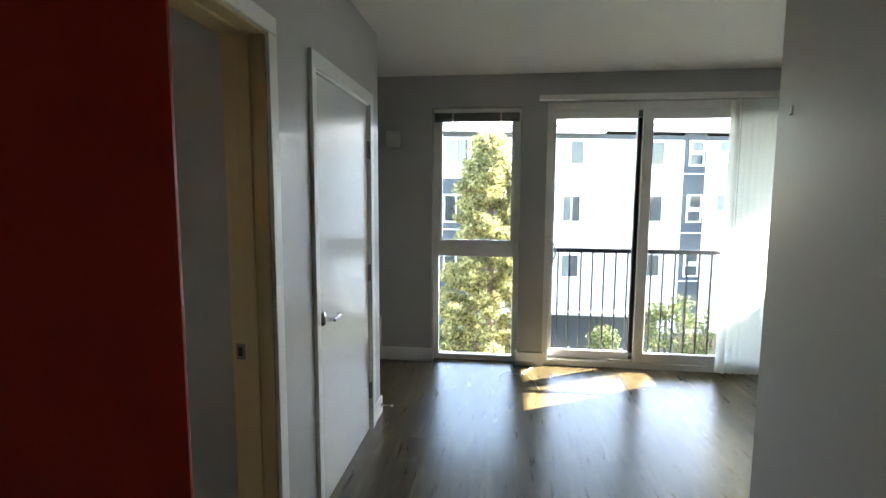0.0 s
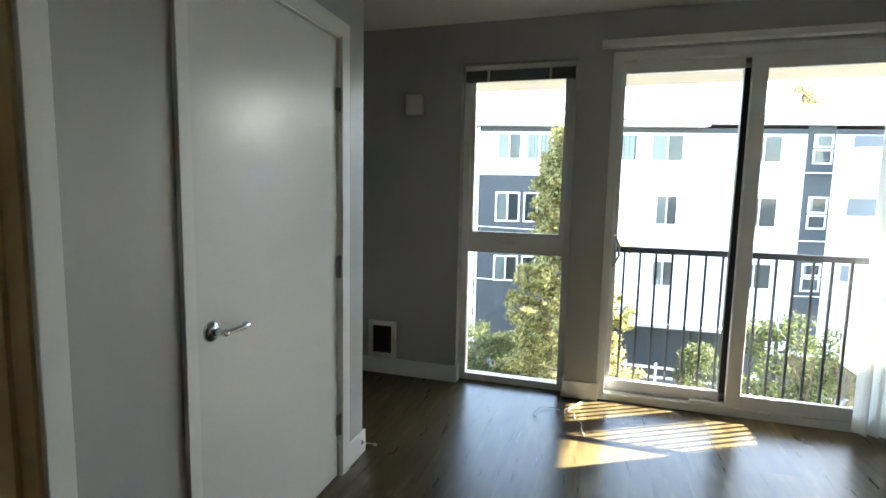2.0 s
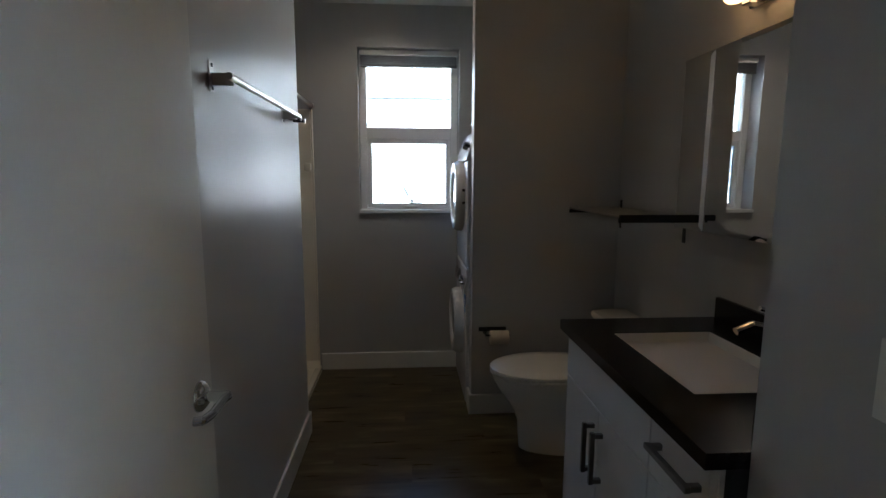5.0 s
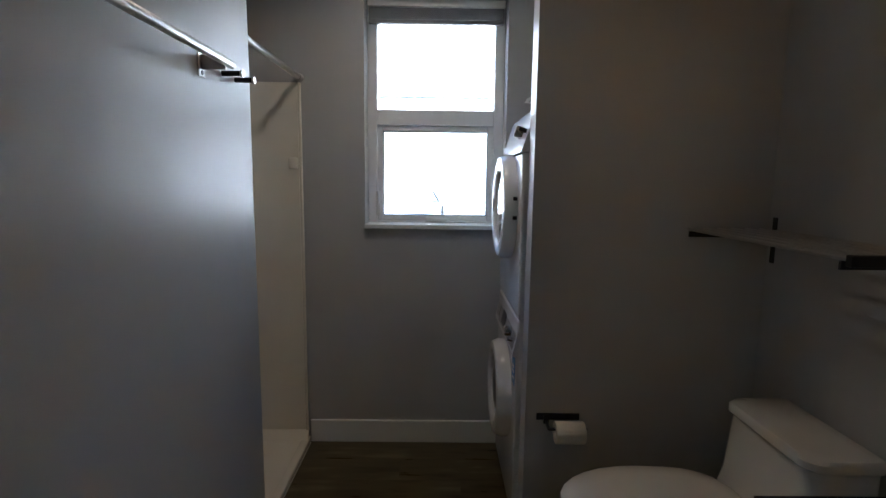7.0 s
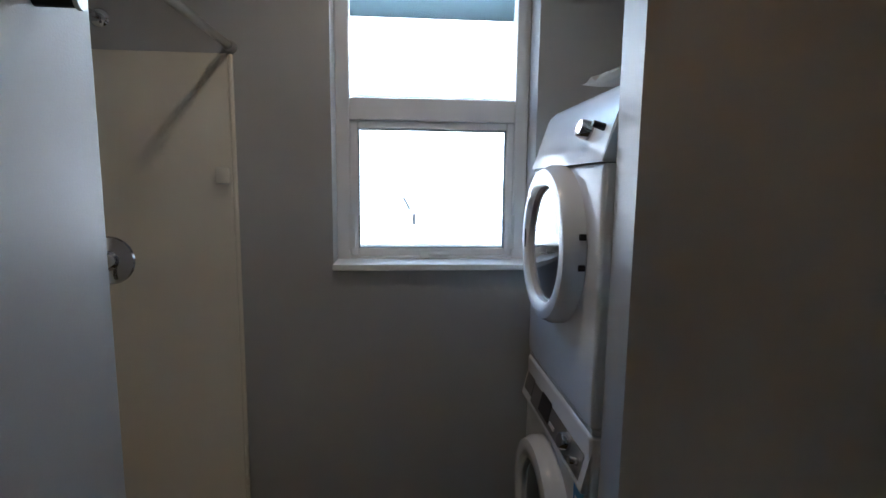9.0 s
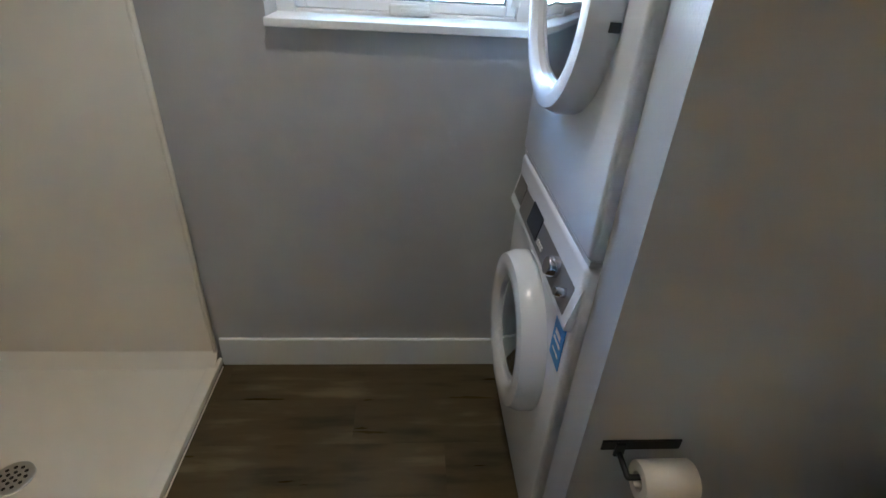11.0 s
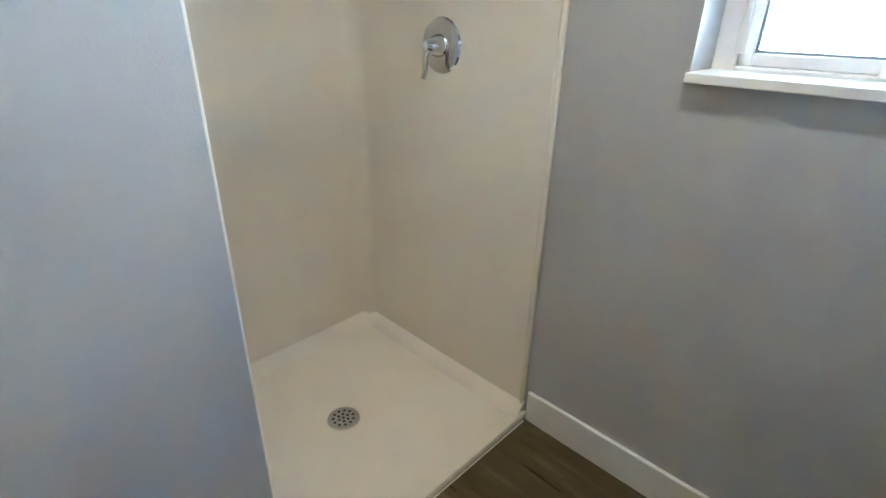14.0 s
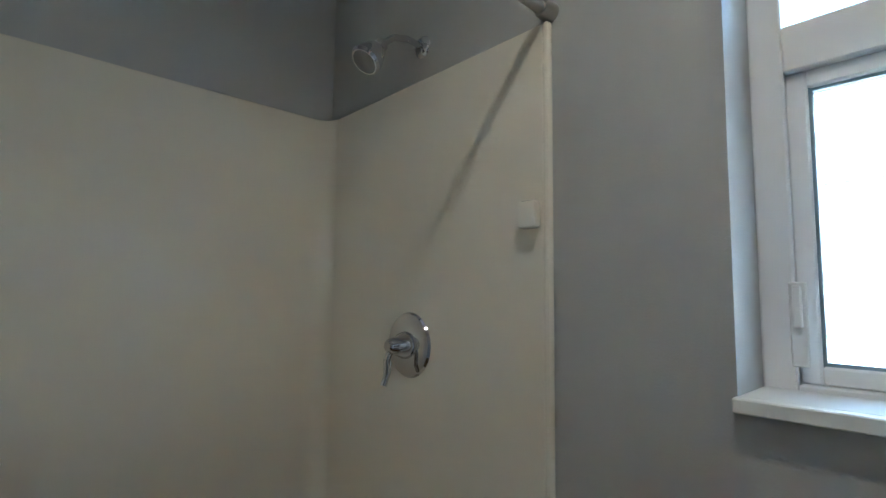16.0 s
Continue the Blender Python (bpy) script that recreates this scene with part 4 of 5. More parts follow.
def round_door(parent, z, r, glass_r, ring_mat, proud):
    south = Vector((0, -1, 0)).to_track_quat("Z", "Y").to_matrix().to_4x4()
    m = Matrix.Translation((AC, AF, z)) @ south
    bm = bmesh.new()
    lathe(bm, [(r, 0.0), (r, proud * 0.5), (r - 0.012, proud * 0.92), (r - 0.03, proud), (glass_r + 0.012, proud * 0.95), (glass_r, proud * 0.75), (glass_r, proud * 0.5)], m, 56)
    dd = part("door", bm, ring_mat, parent, smooth=True)
    bm = bmesh.new()
    lathe(bm, [(glass_r + 0.002, proud * 0.55), (glass_r * 0.8, proud * 0.72), (glass_r * 0.4, proud * 0.84), (0.0, proud * 0.88)], m, 48)
    part("glass", bm, dark_glass, dd, "dark bulging door glass", True)
    return dd


washer = thing("washing_machine", "white front-loading washer under the dryer", "washing machine", (AC, 2.3, 0))
appliance_body(washer, 0.012, 0.85)
for fx in (AX0 + 0.05, AX1 - 0.05):
    for fy in (AF + 0.06, AB - 0.06):
        bm = bmesh.new()
        cyl(bm, (fx, fy, 0), (fx, fy, 0.013), 0.02, seg=14)
        part("foot", bm, dark_plastic, washer)
wd = round_door(washer, 0.46, 0.215, 0.145, appliance, 0.062)
part("hinge_block", boxes((AX1 - 0.115, AF - 0.03, 0.43, AX1 - 0.085, AF, 0.49), bevel=0.004), appliance, wd)
bm = bmesh.new()
prism = [(AF - 0.0005, 0.700), (AF - 0.016, 0.705), (AF - 0.016, 0.712), (AF + 0.012, 0.832), (AF + 0.020, 0.838)]
loft(bm, [[(AX0 + 0.002, y, z) for y, z in prism], [(AX1 - 0.002, y, z) for y, z in prism]])
part("fascia", bm, appliance, washer)


def on_fascia(xa, xb, za, zb, lift=0.0015, thick=0.002):
    """A plate lying on the washer's sloping front."""
    yy = lambda z: AF - 0.016 + 0.028 * (z - 0.712) / 0.12 - lift  # noqa: E731
    b = bmesh.new()
    return loft(b, [[(xa, yy(za), za), (xa, yy(zb), zb), (xa, yy(zb) + thick, zb), (xa, yy(za) + thick, za)], [(xb, yy(za), za), (xb, yy(zb), zb), (xb, yy(zb) + thick, zb), (xb, yy(za) + thick, za)]])


cp = part("control_panel", on_fascia(AX0 + 0.11, AX1 - 0.03, 0.722, 0.826), panel_grey, washer, "grey control panel")
part("drawer_front", on_fascia(AX0 + 0.02, AX0 + 0.107, 0.735, 0.826, 0.003, 0.0035), panel_grey, washer, "detergent drawer")
part("display", on_fascia(AX0 + 0.20, AX0 + 0.30, 0.735, 0.80, 0.0035, 0.0015), dark_plastic, cp, "dark display")
for i in range(4):
    part("button", on_fascia(AX0 + 0.315 + i * 0.012, AX0 + 0.323 + i * 0.012, 0.74, 0.75, 0.005, 0.003), plastic_white, cp)
for kx, kz, kr in ((-2.993, 0.765, 0.024), (-2.913, 0.755, 0.011)):
    bm = bmesh.new()
    lathe(bm, [(kr, -0.004), (kr * 0.95, 0.018), (kr * 0.8, 0.024), (0, 0.024)], Matrix.Translation((kx, AF - 0.006, kz)) @ Vector((0, -1, 0.22)).to_track_quat("Z", "Y").to_matrix().to_4x4(), 26)
    part("knob", bm, chrome, cp, "silver dial", True)
st = part("sticker", boxes((-2.943, AF - 0.0022, 0.575, -2.876, AF - 0.0006, 0.690)), sticker_blue, washer, "blue rating sticker")
part("sticker_print", boxes((-2.933, AF - 0.0032, 0.625, -2.888, AF - 0.0024, 0.632), (-2.928, AF - 0.0032, 0.642, -2.893, AF - 0.0024, 0.655), (-2.928, AF - 0.0032, 0.60, -2.888, AF - 0.0024, 0.605)), plastic_white, st)

dryer = thing("tumble_dryer", "white tumble dryer stacked on the washer", "dryer", (AC, 2.3, 0.862))
part("stacking_kit", boxes((AX0 + 0.004, AF + 0.006, 0.8505, AX1 - 0.004, AB, 0.8615)), appliance, dryer)
DZ = 0.862
appliance_body(dryer, DZ, DZ + 0.63)
bm = bmesh.new()
prism = [(AF - 0.006, 1.494), (AF - 0.004, 1.50), (AF + 0.045, 1.655), (AF + 0.075, 1.682), (AB, 1.690), (AB, 1.494)]
loft(bm, [[(AX0, y, z) for y, z in prism], [(AX1, y, z) for y, z in prism]])
bmesh.ops.bevel(bm, geom=bm.edges[:], offset=0.006, segments=2, affect="EDGES")
part("control_head", bm, appliance, dryer, smooth=True)
dd = round_door(dryer, 1.275, 0.222, 0.165, appliance, 0.058)
for hz in (1.235, 1.31):
    part("hinge_block", boxes((AX1 - 0.088, AF - 0.02, hz, AX1 - 0.072, AF - 0.004, hz + 0.015)), dark_plastic, dd)
part("door_pull", boxes((AC - 0.185, AF - 0.055, 1.215, AC - 0.172, AF - 0.048, 1.335), bevel=0.002), dark_plastic, dd)
out = Vector((0, -1, 0.30)).normalized()
for kx, kr in ((-3.005, 0.026), (-2.912, 0.009)):
    bm = bmesh.new()
    lathe(bm, [(kr, -0.006), (kr * 0.92, 0.022), (kr * 0.8, 0.028), (0, 0.028)], Matrix.Translation((kx, AF + 0.018, 1.575)) @ out.to_track_quat("Z", "Y").to_matrix().to_4x4(), 26)
    part("knob", bm, chrome if kr > 0.02 else dark_plastic, dryer, "silver dial" if kr > 0.02 else "small black button", True)
lit = thing("instruction_sheet", "crumpled plastic-wrapped leaflet on dryer top", "leaflet", (-2.98, 2.24, 1.69))
bm = bmesh.new()
gxs = [[bm.verts.new((-3.15 + 0.034 * i, 2.08 + 0.05 * j, 1.694 + 0.02 * random.random() + 0.034 * math.sin(math.pi * i / 7) * math.sin(math.pi * (j + 0.6) / 6))) for j in range(6)] for i in range(8)]
for i in range(7):
    for j in range(5):
        bm.faces.new((gxs[i][j], gxs[i + 1][j], gxs[i + 1][j + 1], gxs[i][j + 1]))
bmesh.ops.solidify(bm, geom=bm.faces[:], thickness=0.003)
part("sheet", bm, plastic_white, lit, smooth=False)

# ---- outside ----
GZ = -5.6
grass = material("lawn and dark soil", (0.075, 0.066, 0.038), 0.95, vary=0.5, scale=0.6, bump=0.6, bump_scale=8)
structure("ground", boxes((-900, -900, GZ - 0.3, 900, 900, GZ)), grass, "patchy lawn and earth around the houses", "ground")
asphalt = material("pale asphalt", (0.16, 0.16, 0.16), 0.9, vary=0.2, scale=1.2, bump=0.5, bump_scale=30)
structure("pavement", boxes((-9, 17.9, GZ + 0.004, 26, 22.2, GZ + 0.03)), asphalt, "pale paved parking strip", "pavement")

TH = radians(11.6)
HOUSE = Matrix.Translation((-3.9, 24.5, 0)) @ Matrix.Rotation(TH, 4, "Z")    # x along the facade, y into the house
siding = material("pale blue-grey lap siding", (0.66, 0.69, 0.73), 0.7, vary=0.05, scale=0.8)
# slate paint; the same tone also stands for shade on pale siding
siding_slate_shade = material("slate paint and facade shade", (0.045, 0.058, 0.070), 0.7, vary=0.06, scale=0.8)
white_ext = material("white exterior trim", (0.80, 0.80, 0.79), 0.6, vary=0.03)
# grey set low so the house throws less daylight into the bathroom
siding_tan = material("low-bounce grey siding", (0.36, 0.37, 0.38), 0.75, vary=0.08, scale=0.8)
gutter_grey = material("grey gutter paint", (0.30, 0.34, 0.38), 0.5, vary=0.05)
roof_mat = material("pale grey shingle roof", (0.42, 0.42, 0.43), 0.9, vary=0.2, scale=3, bump=0.5, bump_scale=14)
curtain = material("pale curtain", (0.60, 0.60, 0.58), 0.9, vary=0.12, scale=3, stretch=(6, 6, 0.4))
# unlit interiors and the glare over them, put into one flat colour
room_dim_tone = material("painted room dimness and glare", (0.13, 0.15, 0.17), 0.6, vary=0.2, scale=1)
glass_ext = glass_material("house window glass", (0.75, 0.8, 0.82))


def turned(bm, m):
    bmesh.ops.transform(bm, matrix=m, verts=bm.verts)
    return bm


def lap_siding(bm, a0, a1, z0, z1, y, step=0.18):
    """Overlapping boards, each leaning out a little at its foot."""
    z = z0
    while z < z1 - 0.01:
        t = min(z + step, z1)
        loft(bm, [[(a0, y - 0.022, z), (a0, y, z), (a0, y, t), (a0, y - 0.004, t)], [(a1, y - 0.022, z), (a1, y, z), (a1, y, t), (a1, y - 0.004, t)]])
        z = t
    return bm


house = thing("apartment_building", "three-storey pale-sided apartment block opposite", "building", (8, 28, GZ))
part("wall", turned(boxes((-0.5, 0, GZ, 30, 11, 4.55)), HOUSE), siding, house)
# tree shade on the pale siding, put in as dark boards
part("siding", turned(lap_siding(bmesh.new(), -0.5, 4.6, GZ + 0.2, 2.35, -0.002), HOUSE), siding_slate_shade, house, "dark siding in slate and painted-shade tone")
part("siding", turned(lap_siding(bmesh.new(), -0.5, 4.6, 2.35, 4.5, -0.002), HOUSE), siding, house)
part("siding", turned(lap_siding(bmesh.new(), 4.6, 14.0, GZ + 0.2, 4.5, -0.002), HOUSE), siding, house)
# this bay is slate by its own paint
part("siding", turned(lap_siding(bmesh.new(), 14.0, 15.15, GZ + 0.2, 4.7, -0.002), HOUSE), siding_slate_shade, house, "dark siding in slate and painted-shade tone")
part("siding", turned(lap_siding(bmesh.new(), 15.15, 30, GZ + 0.2, 4.5, -0.002), HOUSE), siding, house)
# shade cast by the eave, put in as a dark strip
part("eave_shade_band", turned(boxes((-0.5, -0.036, 4.33, 14.0, -0.0245, 4.55), (15.15, -0.036, 4.33, 30, -0.0245, 4.55)), HOUSE), siding_slate_shade, house, "eave shade painted as a dark band")
part("eave", turned(boxes((-0.95, -0.55, 4.56, 9.7, 0.0, 4.66), (-0.95, -0.58, 4.66, 9.7, -0.5, 4.90), (9.7, -0.35, 4.70, 30.4, 0.0, 4.80), (9.7, -0.38, 4.80, 30.4, -0.3, 5.06)), HOUSE), white_ext, house, "white eave and gutter")
part("gutter", turned(boxes((-0.95, -0.66, 4.80, 9.72, -0.585, 4.90), (9.72, -0.46, 4.96, 30.4, -0.385, 5.06), bevel=0.02), HOUSE), gutter_grey, house, "grey gutter")
bm = bmesh.new()
loft(bm, [[(-1.1, -0.6, 4.905), (-1.1, 11.5, 4.905), (-1.1, 5.5, 6.6)], [(30.6, -0.6, 4.905), (30.6, 11.5, 4.905), (30.6, 5.5, 6.6)]])
part("roof", turned(bm, HOUSE), roof_mat, house)
part("chimney", turned(lap_siding(boxes((3.0, 2.1, 5.1, 4.1, 3.1, 8.2)), 3.0, 4.1, 5.5, 8.2, 2.098), HOUSE), siding, house, "pale sided chimney")
part("chimney", turned(boxes((18.6, 2.1, 5.1, 19.7, 3.1, 7.6)), HOUSE), siding, house)
part("corner_board", turned(boxes((-0.53, -0.045, GZ, -0.38, -0.025, 4.5)), HOUSE), white_ext, house)
bm = bmesh.new()
cyl(bm, (-0.28, -0.09, GZ), (-0.28, -0.09, 4.5), 0.05, seg=10)
part("downpipe", turned(bm, HOUSE), white_ext, house)


def house_window(a0, a1, z0, z1, lights, drape):
    w = part("window", turned(boxes(*frame_rows(a0, a1, z0, z1, 0.07, -0.065, -0.024, "x"), *[(a0 + (a1 - a0) * k / lights - 0.03, -0.06, z0 + 0.07, a0 + (a1 - a0) * k / lights + 0.03, -0.026, z1 - 0.07) for k in range(1, lights)]), HOUSE), white_ext, house, "white framed window")
    # flat sheet on the wall, coloured like an unlit room
    part("dim_room_sheet", turned(boxes((a0 + 0.05, -0.0325, z0 + 0.05, a1 - 0.05, -0.027, z1 - 0.05)), HOUSE), room_dim_tone, w)
    if drape:
        bm = bmesh.new()
        span = (a1 - a0 - 0.14) * drape
        for i in range(6):
            box(bm, a0 + 0.07 + span * i / 6, -0.040 - 0.004 * (i % 2), z0 + 0.08, a0 + 0.07 + span * (i + 0.9) / 6, -0.034, z1 - 0.08)
        part("curtain", turned(bm, HOUSE), curtain, w)
    part("pane", turned(boxes((a0 + 0.07, -0.052, z0 + 0.07, a1 - 0.07, -0.049, z1 - 0.07)), HOUSE), glass_ext, w)


ROWS_Z = ((3.05, 4.28), (0.20, 1.58), (-2.60, -1.38))
for k, (za, zb) in enumerate(ROWS_Z):
    house_window(0.55, 1.68, za, zb, 2, 0.5)
    house_window(1.85, 3.1, za, zb, 2, 0.9 if k == 0 else 0)
    if k == 0:
        house_window(5.3, 6.85, za, zb, 2, 0.95)
        house_window(7.4, 8.85, za, zb, 2, 0.55)
    else:
        house_window(7.75, 8.75, za, zb, 2, 0.45)
    house_window(11.45, 13.0, za, zb, 2, 0.3)
    house_window(14.25, 15.05, za + 0.7, zb + 0.05, 1, 0.2)
    house_window(14.25, 15.05, za, za + 0.64, 1, 0)
    house_window(19.5, 21.0, za, zb, 2, 0.5)
    part("balcony", turned(boxes((15.4, -1.2, za - 0.45, 18.2, -0.03, za - 0.3), (15.4, -1.2, za - 0.299, 15.46, -0.03, za + 0.65), (15.461, -1.2, za - 0.299, 18.2, -1.15, za + 0.65), bevel=0.01), HOUSE), white_ext, house, "white balcony with solid parapet")
    # plain slab; its colour stands for the dim room inside
    part("balcony_door", turned(boxes((15.9, -0.05, za - 0.29, 17.7, -0.024, zb)), HOUSE), room_dim_tone, house, "balcony door in painted dim-room tone")

# overhead wires
for i, (h, s) in enumerate(((2.55, 0.35), (-0.45, 0.2), (-2.9, 0.2))):
    w = thing("overhead_wire", "thin overhead utility wire", "wire", (0, 22, h), group="wires in front of the block")
    bm = bmesh.new()
    pts = [Vector((-14 + 44 * j / 16, 22.3 + 8.5 * j / 16, h + 0.9 - s * 0.6 * j / 16 - 0.7 * math.sin(math.pi * j / 16))) for j in range(17)]
    tube(bm, pts, 0.024, 5)
    part("cable", bm, white_ext, w)


# foliage: joined leaf clumps of many small blades
def leaf_material(name, dark, light):
    m = bpy.data.materials.new(name)
    m.use_nodes = True
    n, l = m.node_tree.nodes, m.node_tree.links
    b = n["Principled BSDF"]
    b.inputs["Roughness"].default_value = 0.6
    g, r = n.new("ShaderNodeNewGeometry"), n.new("ShaderNodeValToRGB")
    r.color_ramp.elements[0].color, r.color_ramp.elements[1].color = (*dark, 1), (*light, 1)
    l.new(g.outputs["Random Per Island"], r.inputs[0])
    l.new(r.outputs[0], b.inputs["Base Color"])
    t, mx = n.new("ShaderNodeBsdfTranslucent"), n.new("ShaderNodeMixShader")
    mx.inputs[0].default_value = 0.45
    l.new(r.outputs[0], t.inputs[0])
    l.new(b.outputs[0], mx.inputs[1])
    l.new(t.outputs[0], mx.inputs[2])
    l.new(mx.outputs[0], n["Material Output"].inputs[0])
    return m


conifer_leaf = leaf_material("yellow green conifer sprays", (0.040, 0.052, 0.016), (0.46, 0.43, 0.18))
bush_leaf = leaf_material("bright shrub leaves", (0.12, 0.13, 0.02), (0.52, 0.47, 0.10))
hedge_leaf = leaf_material("green hedge leaves", (0.022, 0.036, 0.014), (0.15, 0.18, 0.065))
bark = material("grey brown bark", (0.16, 0.12, 0.09), 0.9, vary=0.4, scale=6, bump=0.8, bump_scale=20)


def blades(name, centres, size, per, mat, parent, seed):
    """Many small pointed leaves, scattered round given clump centres (x, y, z, radius)."""
    rng = np.random.default_rng(seed)
    vs, fs = [], []
    for cx, cy, cz, cr in centres:
        k = max(4, int(per * cr * cr))
        d = rng.normal(size=(k, 3))
        d /= np.linalg.norm(d, axis=1)[:, None]
        p = np.array([cx, cy, cz]) + d * cr * (0.45 + 0.6 * rng.random((k, 1))) * np.array([1, 1, 0.75])
        a = rng.normal(size=(k, 3))
        a /= np.linalg.norm(a, axis=1)[:, None]
        b = np.cross(a, d)
        b /= np.linalg.norm(b, axis=1)[:, None] + 1e-6
        s = size * (0.6 + 0.8 * rng.random((k, 1)))
        q = np.stack([p - a * s, p + b * s * 0.45 + d * s * 0.2, p + a * s, p - b * s * 0.45 + d * s * 0.2], axis=1).reshape(-1, 3)
        o = len(vs)
        vs.extend(q.tolist())
        fs.extend([(o + 4 * i, o + 4 * i + 1, o + 4 * i + 2, o + 4 * i + 3) for i in range(k)])
    me = bpy.data.meshes.new(name)
    me.from_pydata(vs, [], fs)
    me.materials.append(mat)
    o = new(name, me)
    o.parent = parent
    if parent.type == "EMPTY":
        o.matrix_parent_inverse = parent.matrix_basis.inverted()
    return o


def conifer(x, y, base, top, spread, seed):
    rnd = random.Random(seed)
    t = thing("conifer_tree", "tall sunlit yellow-green conifer by the lot", "tree", (x, y, base))
    bm = bmesh.new()
    h = top - base
    cyl(bm, (x, y, base - 0.1), (x + 0.05, y, base + h * 0.5), 0.16, 0.10, 12)
    cyl(bm, (x + 0.05, y, base + h * 0.5), (x, y, top - 0.2), 0.10, 0.02, 10)
    part("trunk", bm, bark, t)
    limbs, clumps = bmesh.new(), []
    for i in range(96):
        f = 0.10 + 0.88 * (i / 96) ** 0.9
        z, a = base + h * f, i * 2.4 + rnd.uniform(-0.4, 0.4)
        r = spread * (1 - f) ** 0.6 * rnd.uniform(0.7, 1.15) + 0.12
        end = Vector((x + r * math.cos(a), y + r * math.sin(a), z + r * 0.25))
        cyl(limbs, (x, y, z - 0.15), end, 0.035 * (1.2 - f), 0.008, 6)
        for k in range(9):
            q = rnd.uniform(0.35, 1.05)
            clumps.append((x + (end.x - x) * q + rnd.uniform(-0.16, 0.16), y + (end.y - y) * q + rnd.uniform(-0.16, 0.16), z + (end.z - z) * q + rnd.uniform(-0.1, 0.2), rnd.uniform(0.15, 0.34)))
    part("limbs", limbs, bark, t)
    blades("crown", clumps, 0.06, 1500, conifer_leaf, t, seed)
    return t


conifer(0.4, 17.2, GZ, 3.5, 2.15, 5)


def shrub(x, y, r, h, mat, label, seed, n=40, leaf=0.06, per=900, name="shrub"):
    rnd = random.Random(seed)
    t = thing(name, label, "shrub", (x, y, GZ))
    bm, clumps = bmesh.new(), []
    for i in range(n):
        a, q, z = rnd.uniform(0, 6.28), math.sqrt(rnd.random()), rnd.random()
        k = r * q * (1 - 0.45 * z * z)
        p = Vector((x + k * math.cos(a), y + k * math.sin(a), GZ + 0.25 + h * z * (1 - 0.25 * q)))
        if i < 14:
            cyl(bm, (x + 0.2 * math.cos(a), y + 0.2 * math.sin(a), GZ - 0.05), p, 0.02, 0.006, 5)
        clumps.append((*p, rnd.uniform(0.22, 0.42)))
    part("stems", bm, bark, t)
    blades("leaves", clumps, leaf, per, mat, t, seed)


shrub(-0.6, 14.6, 0.95, 1.5, bush_leaf, "bright yellow-green rounded shrub", 11)
shrub(1.1, 14.2, 0.8, 1.1, bush_leaf, "bright yellow-green low shrub", 12)
shrub(0.2, 15.3, 0.9, 1.3, bush_leaf, "bright yellow-green rounded shrub", 21)
shrub(-1.7, 15.7, 0.9, 1.2, bush_leaf, "bright yellow-green low shrub", 22)
shrub(-0.4, 19.4, 1.3, 3.2, hedge_leaf, "dark green leafy shrub", 23)
shrub(-3.3, 18.8, 1.3, 3.0, hedge_leaf, "dark green leafy shrub", 24)
shrub(-2.3, 17.5, 1.2, 2.6, hedge_leaf, "dark green leafy shrub", 13)
shrub(-1.3, 18.6, 1.3, 2.2, hedge_leaf, "dark green leafy shrub", 17)
shrub(5.7, 15.8, 1.35, 4.3, hedge_leaf, "tall loose green shrub", 14, 70)
shrub(7.4, 16.2, 1.3, 3.9, hedge_leaf, "tall loose green shrub", 15, 60)
shrub(6.4, 14.2, 1.1, 1.2, bush_leaf, "low sunlit green shrub", 16)
shrub(4.6, 19.0, 0.8, 2.4, hedge_leaf, "dark green leafy shrub", 18)


def bare_tree(x, y, base, h, seed, label, name="bare_tree"):
    rnd = random.Random(seed)
    t = thing(name, label, "tree", (x, y, base))
    bm = bmesh.new()

    def grow(p, d, length, r, depth):
        q = p + d * length
        cyl(bm, p, q, r, r * 0.65, 6)
        if depth:
            for _ in range(3):
                e = (d + Vector((rnd.uniform(-0.7, 0.7), rnd.uniform(-0.7, 0.7), rnd.uniform(-0.1, 0.6)))).normalized()
                grow(q, e, length * rnd.uniform(0.6, 0.8), r * 0.6, depth - 1)

    grow(Vector((x, y, base - 0.05)), Vector((0, 0, 1)), h * 0.3, 0.012 * h, 4)
    part("branches", bm, bark, t)


bare_tree(6.6, 15.4, GZ, 4.2, 3, "bare brown twiggy shrub among hedges", "bare_shrub")

# trees far behind the roof
for i, (x, y, top) in enumerate(((17.5, 52, 11.5), (24, 55, 9.0))):
    rnd = random.Random(30 + i)
    t = thing("distant_tree", "dark evergreen tree behind the roof", "tree", (x, y, GZ))
    bm = bmesh.new()
    cyl(bm, (x, y, GZ - 0.1), (x, y, top - 1), 0.35, 0.1, 10)
    part("trunk", bm, bark, t)
    blades("crown", [(x + rnd.uniform(-4.6, 4.6) * (1 - k / 50), y + rnd.uniform(-2, 2) * (1 - k / 46), GZ + 5 + (top - GZ - 5) * k / 44, rnd.uniform(0.6, 1.1)) for k in range(44)], 0.16, 160, conifer_leaf, t, 40 + i)

# fence rails by the parking strip
fence = thing("rail_fence", "low white rail fence beside the parking", "fence", (4.3, 19.2, GZ))
for i in range(5):
    part("post", boxes((2.4 + i * 1.0, 20.0, GZ, 2.48 + i * 1.0, 20.08, GZ + 1.25)), white_ext, fence)
for z in (0.35, 0.7, 1.05):
    part("rail", boxes((2.3, 19.985, GZ + z, 6.6, 19.999, GZ + z + 0.1)), white_ext, fence)
shed = thing("parking_shelter", "dark open parking shelter under the block", "shelter", (4.5, 21.5, GZ))
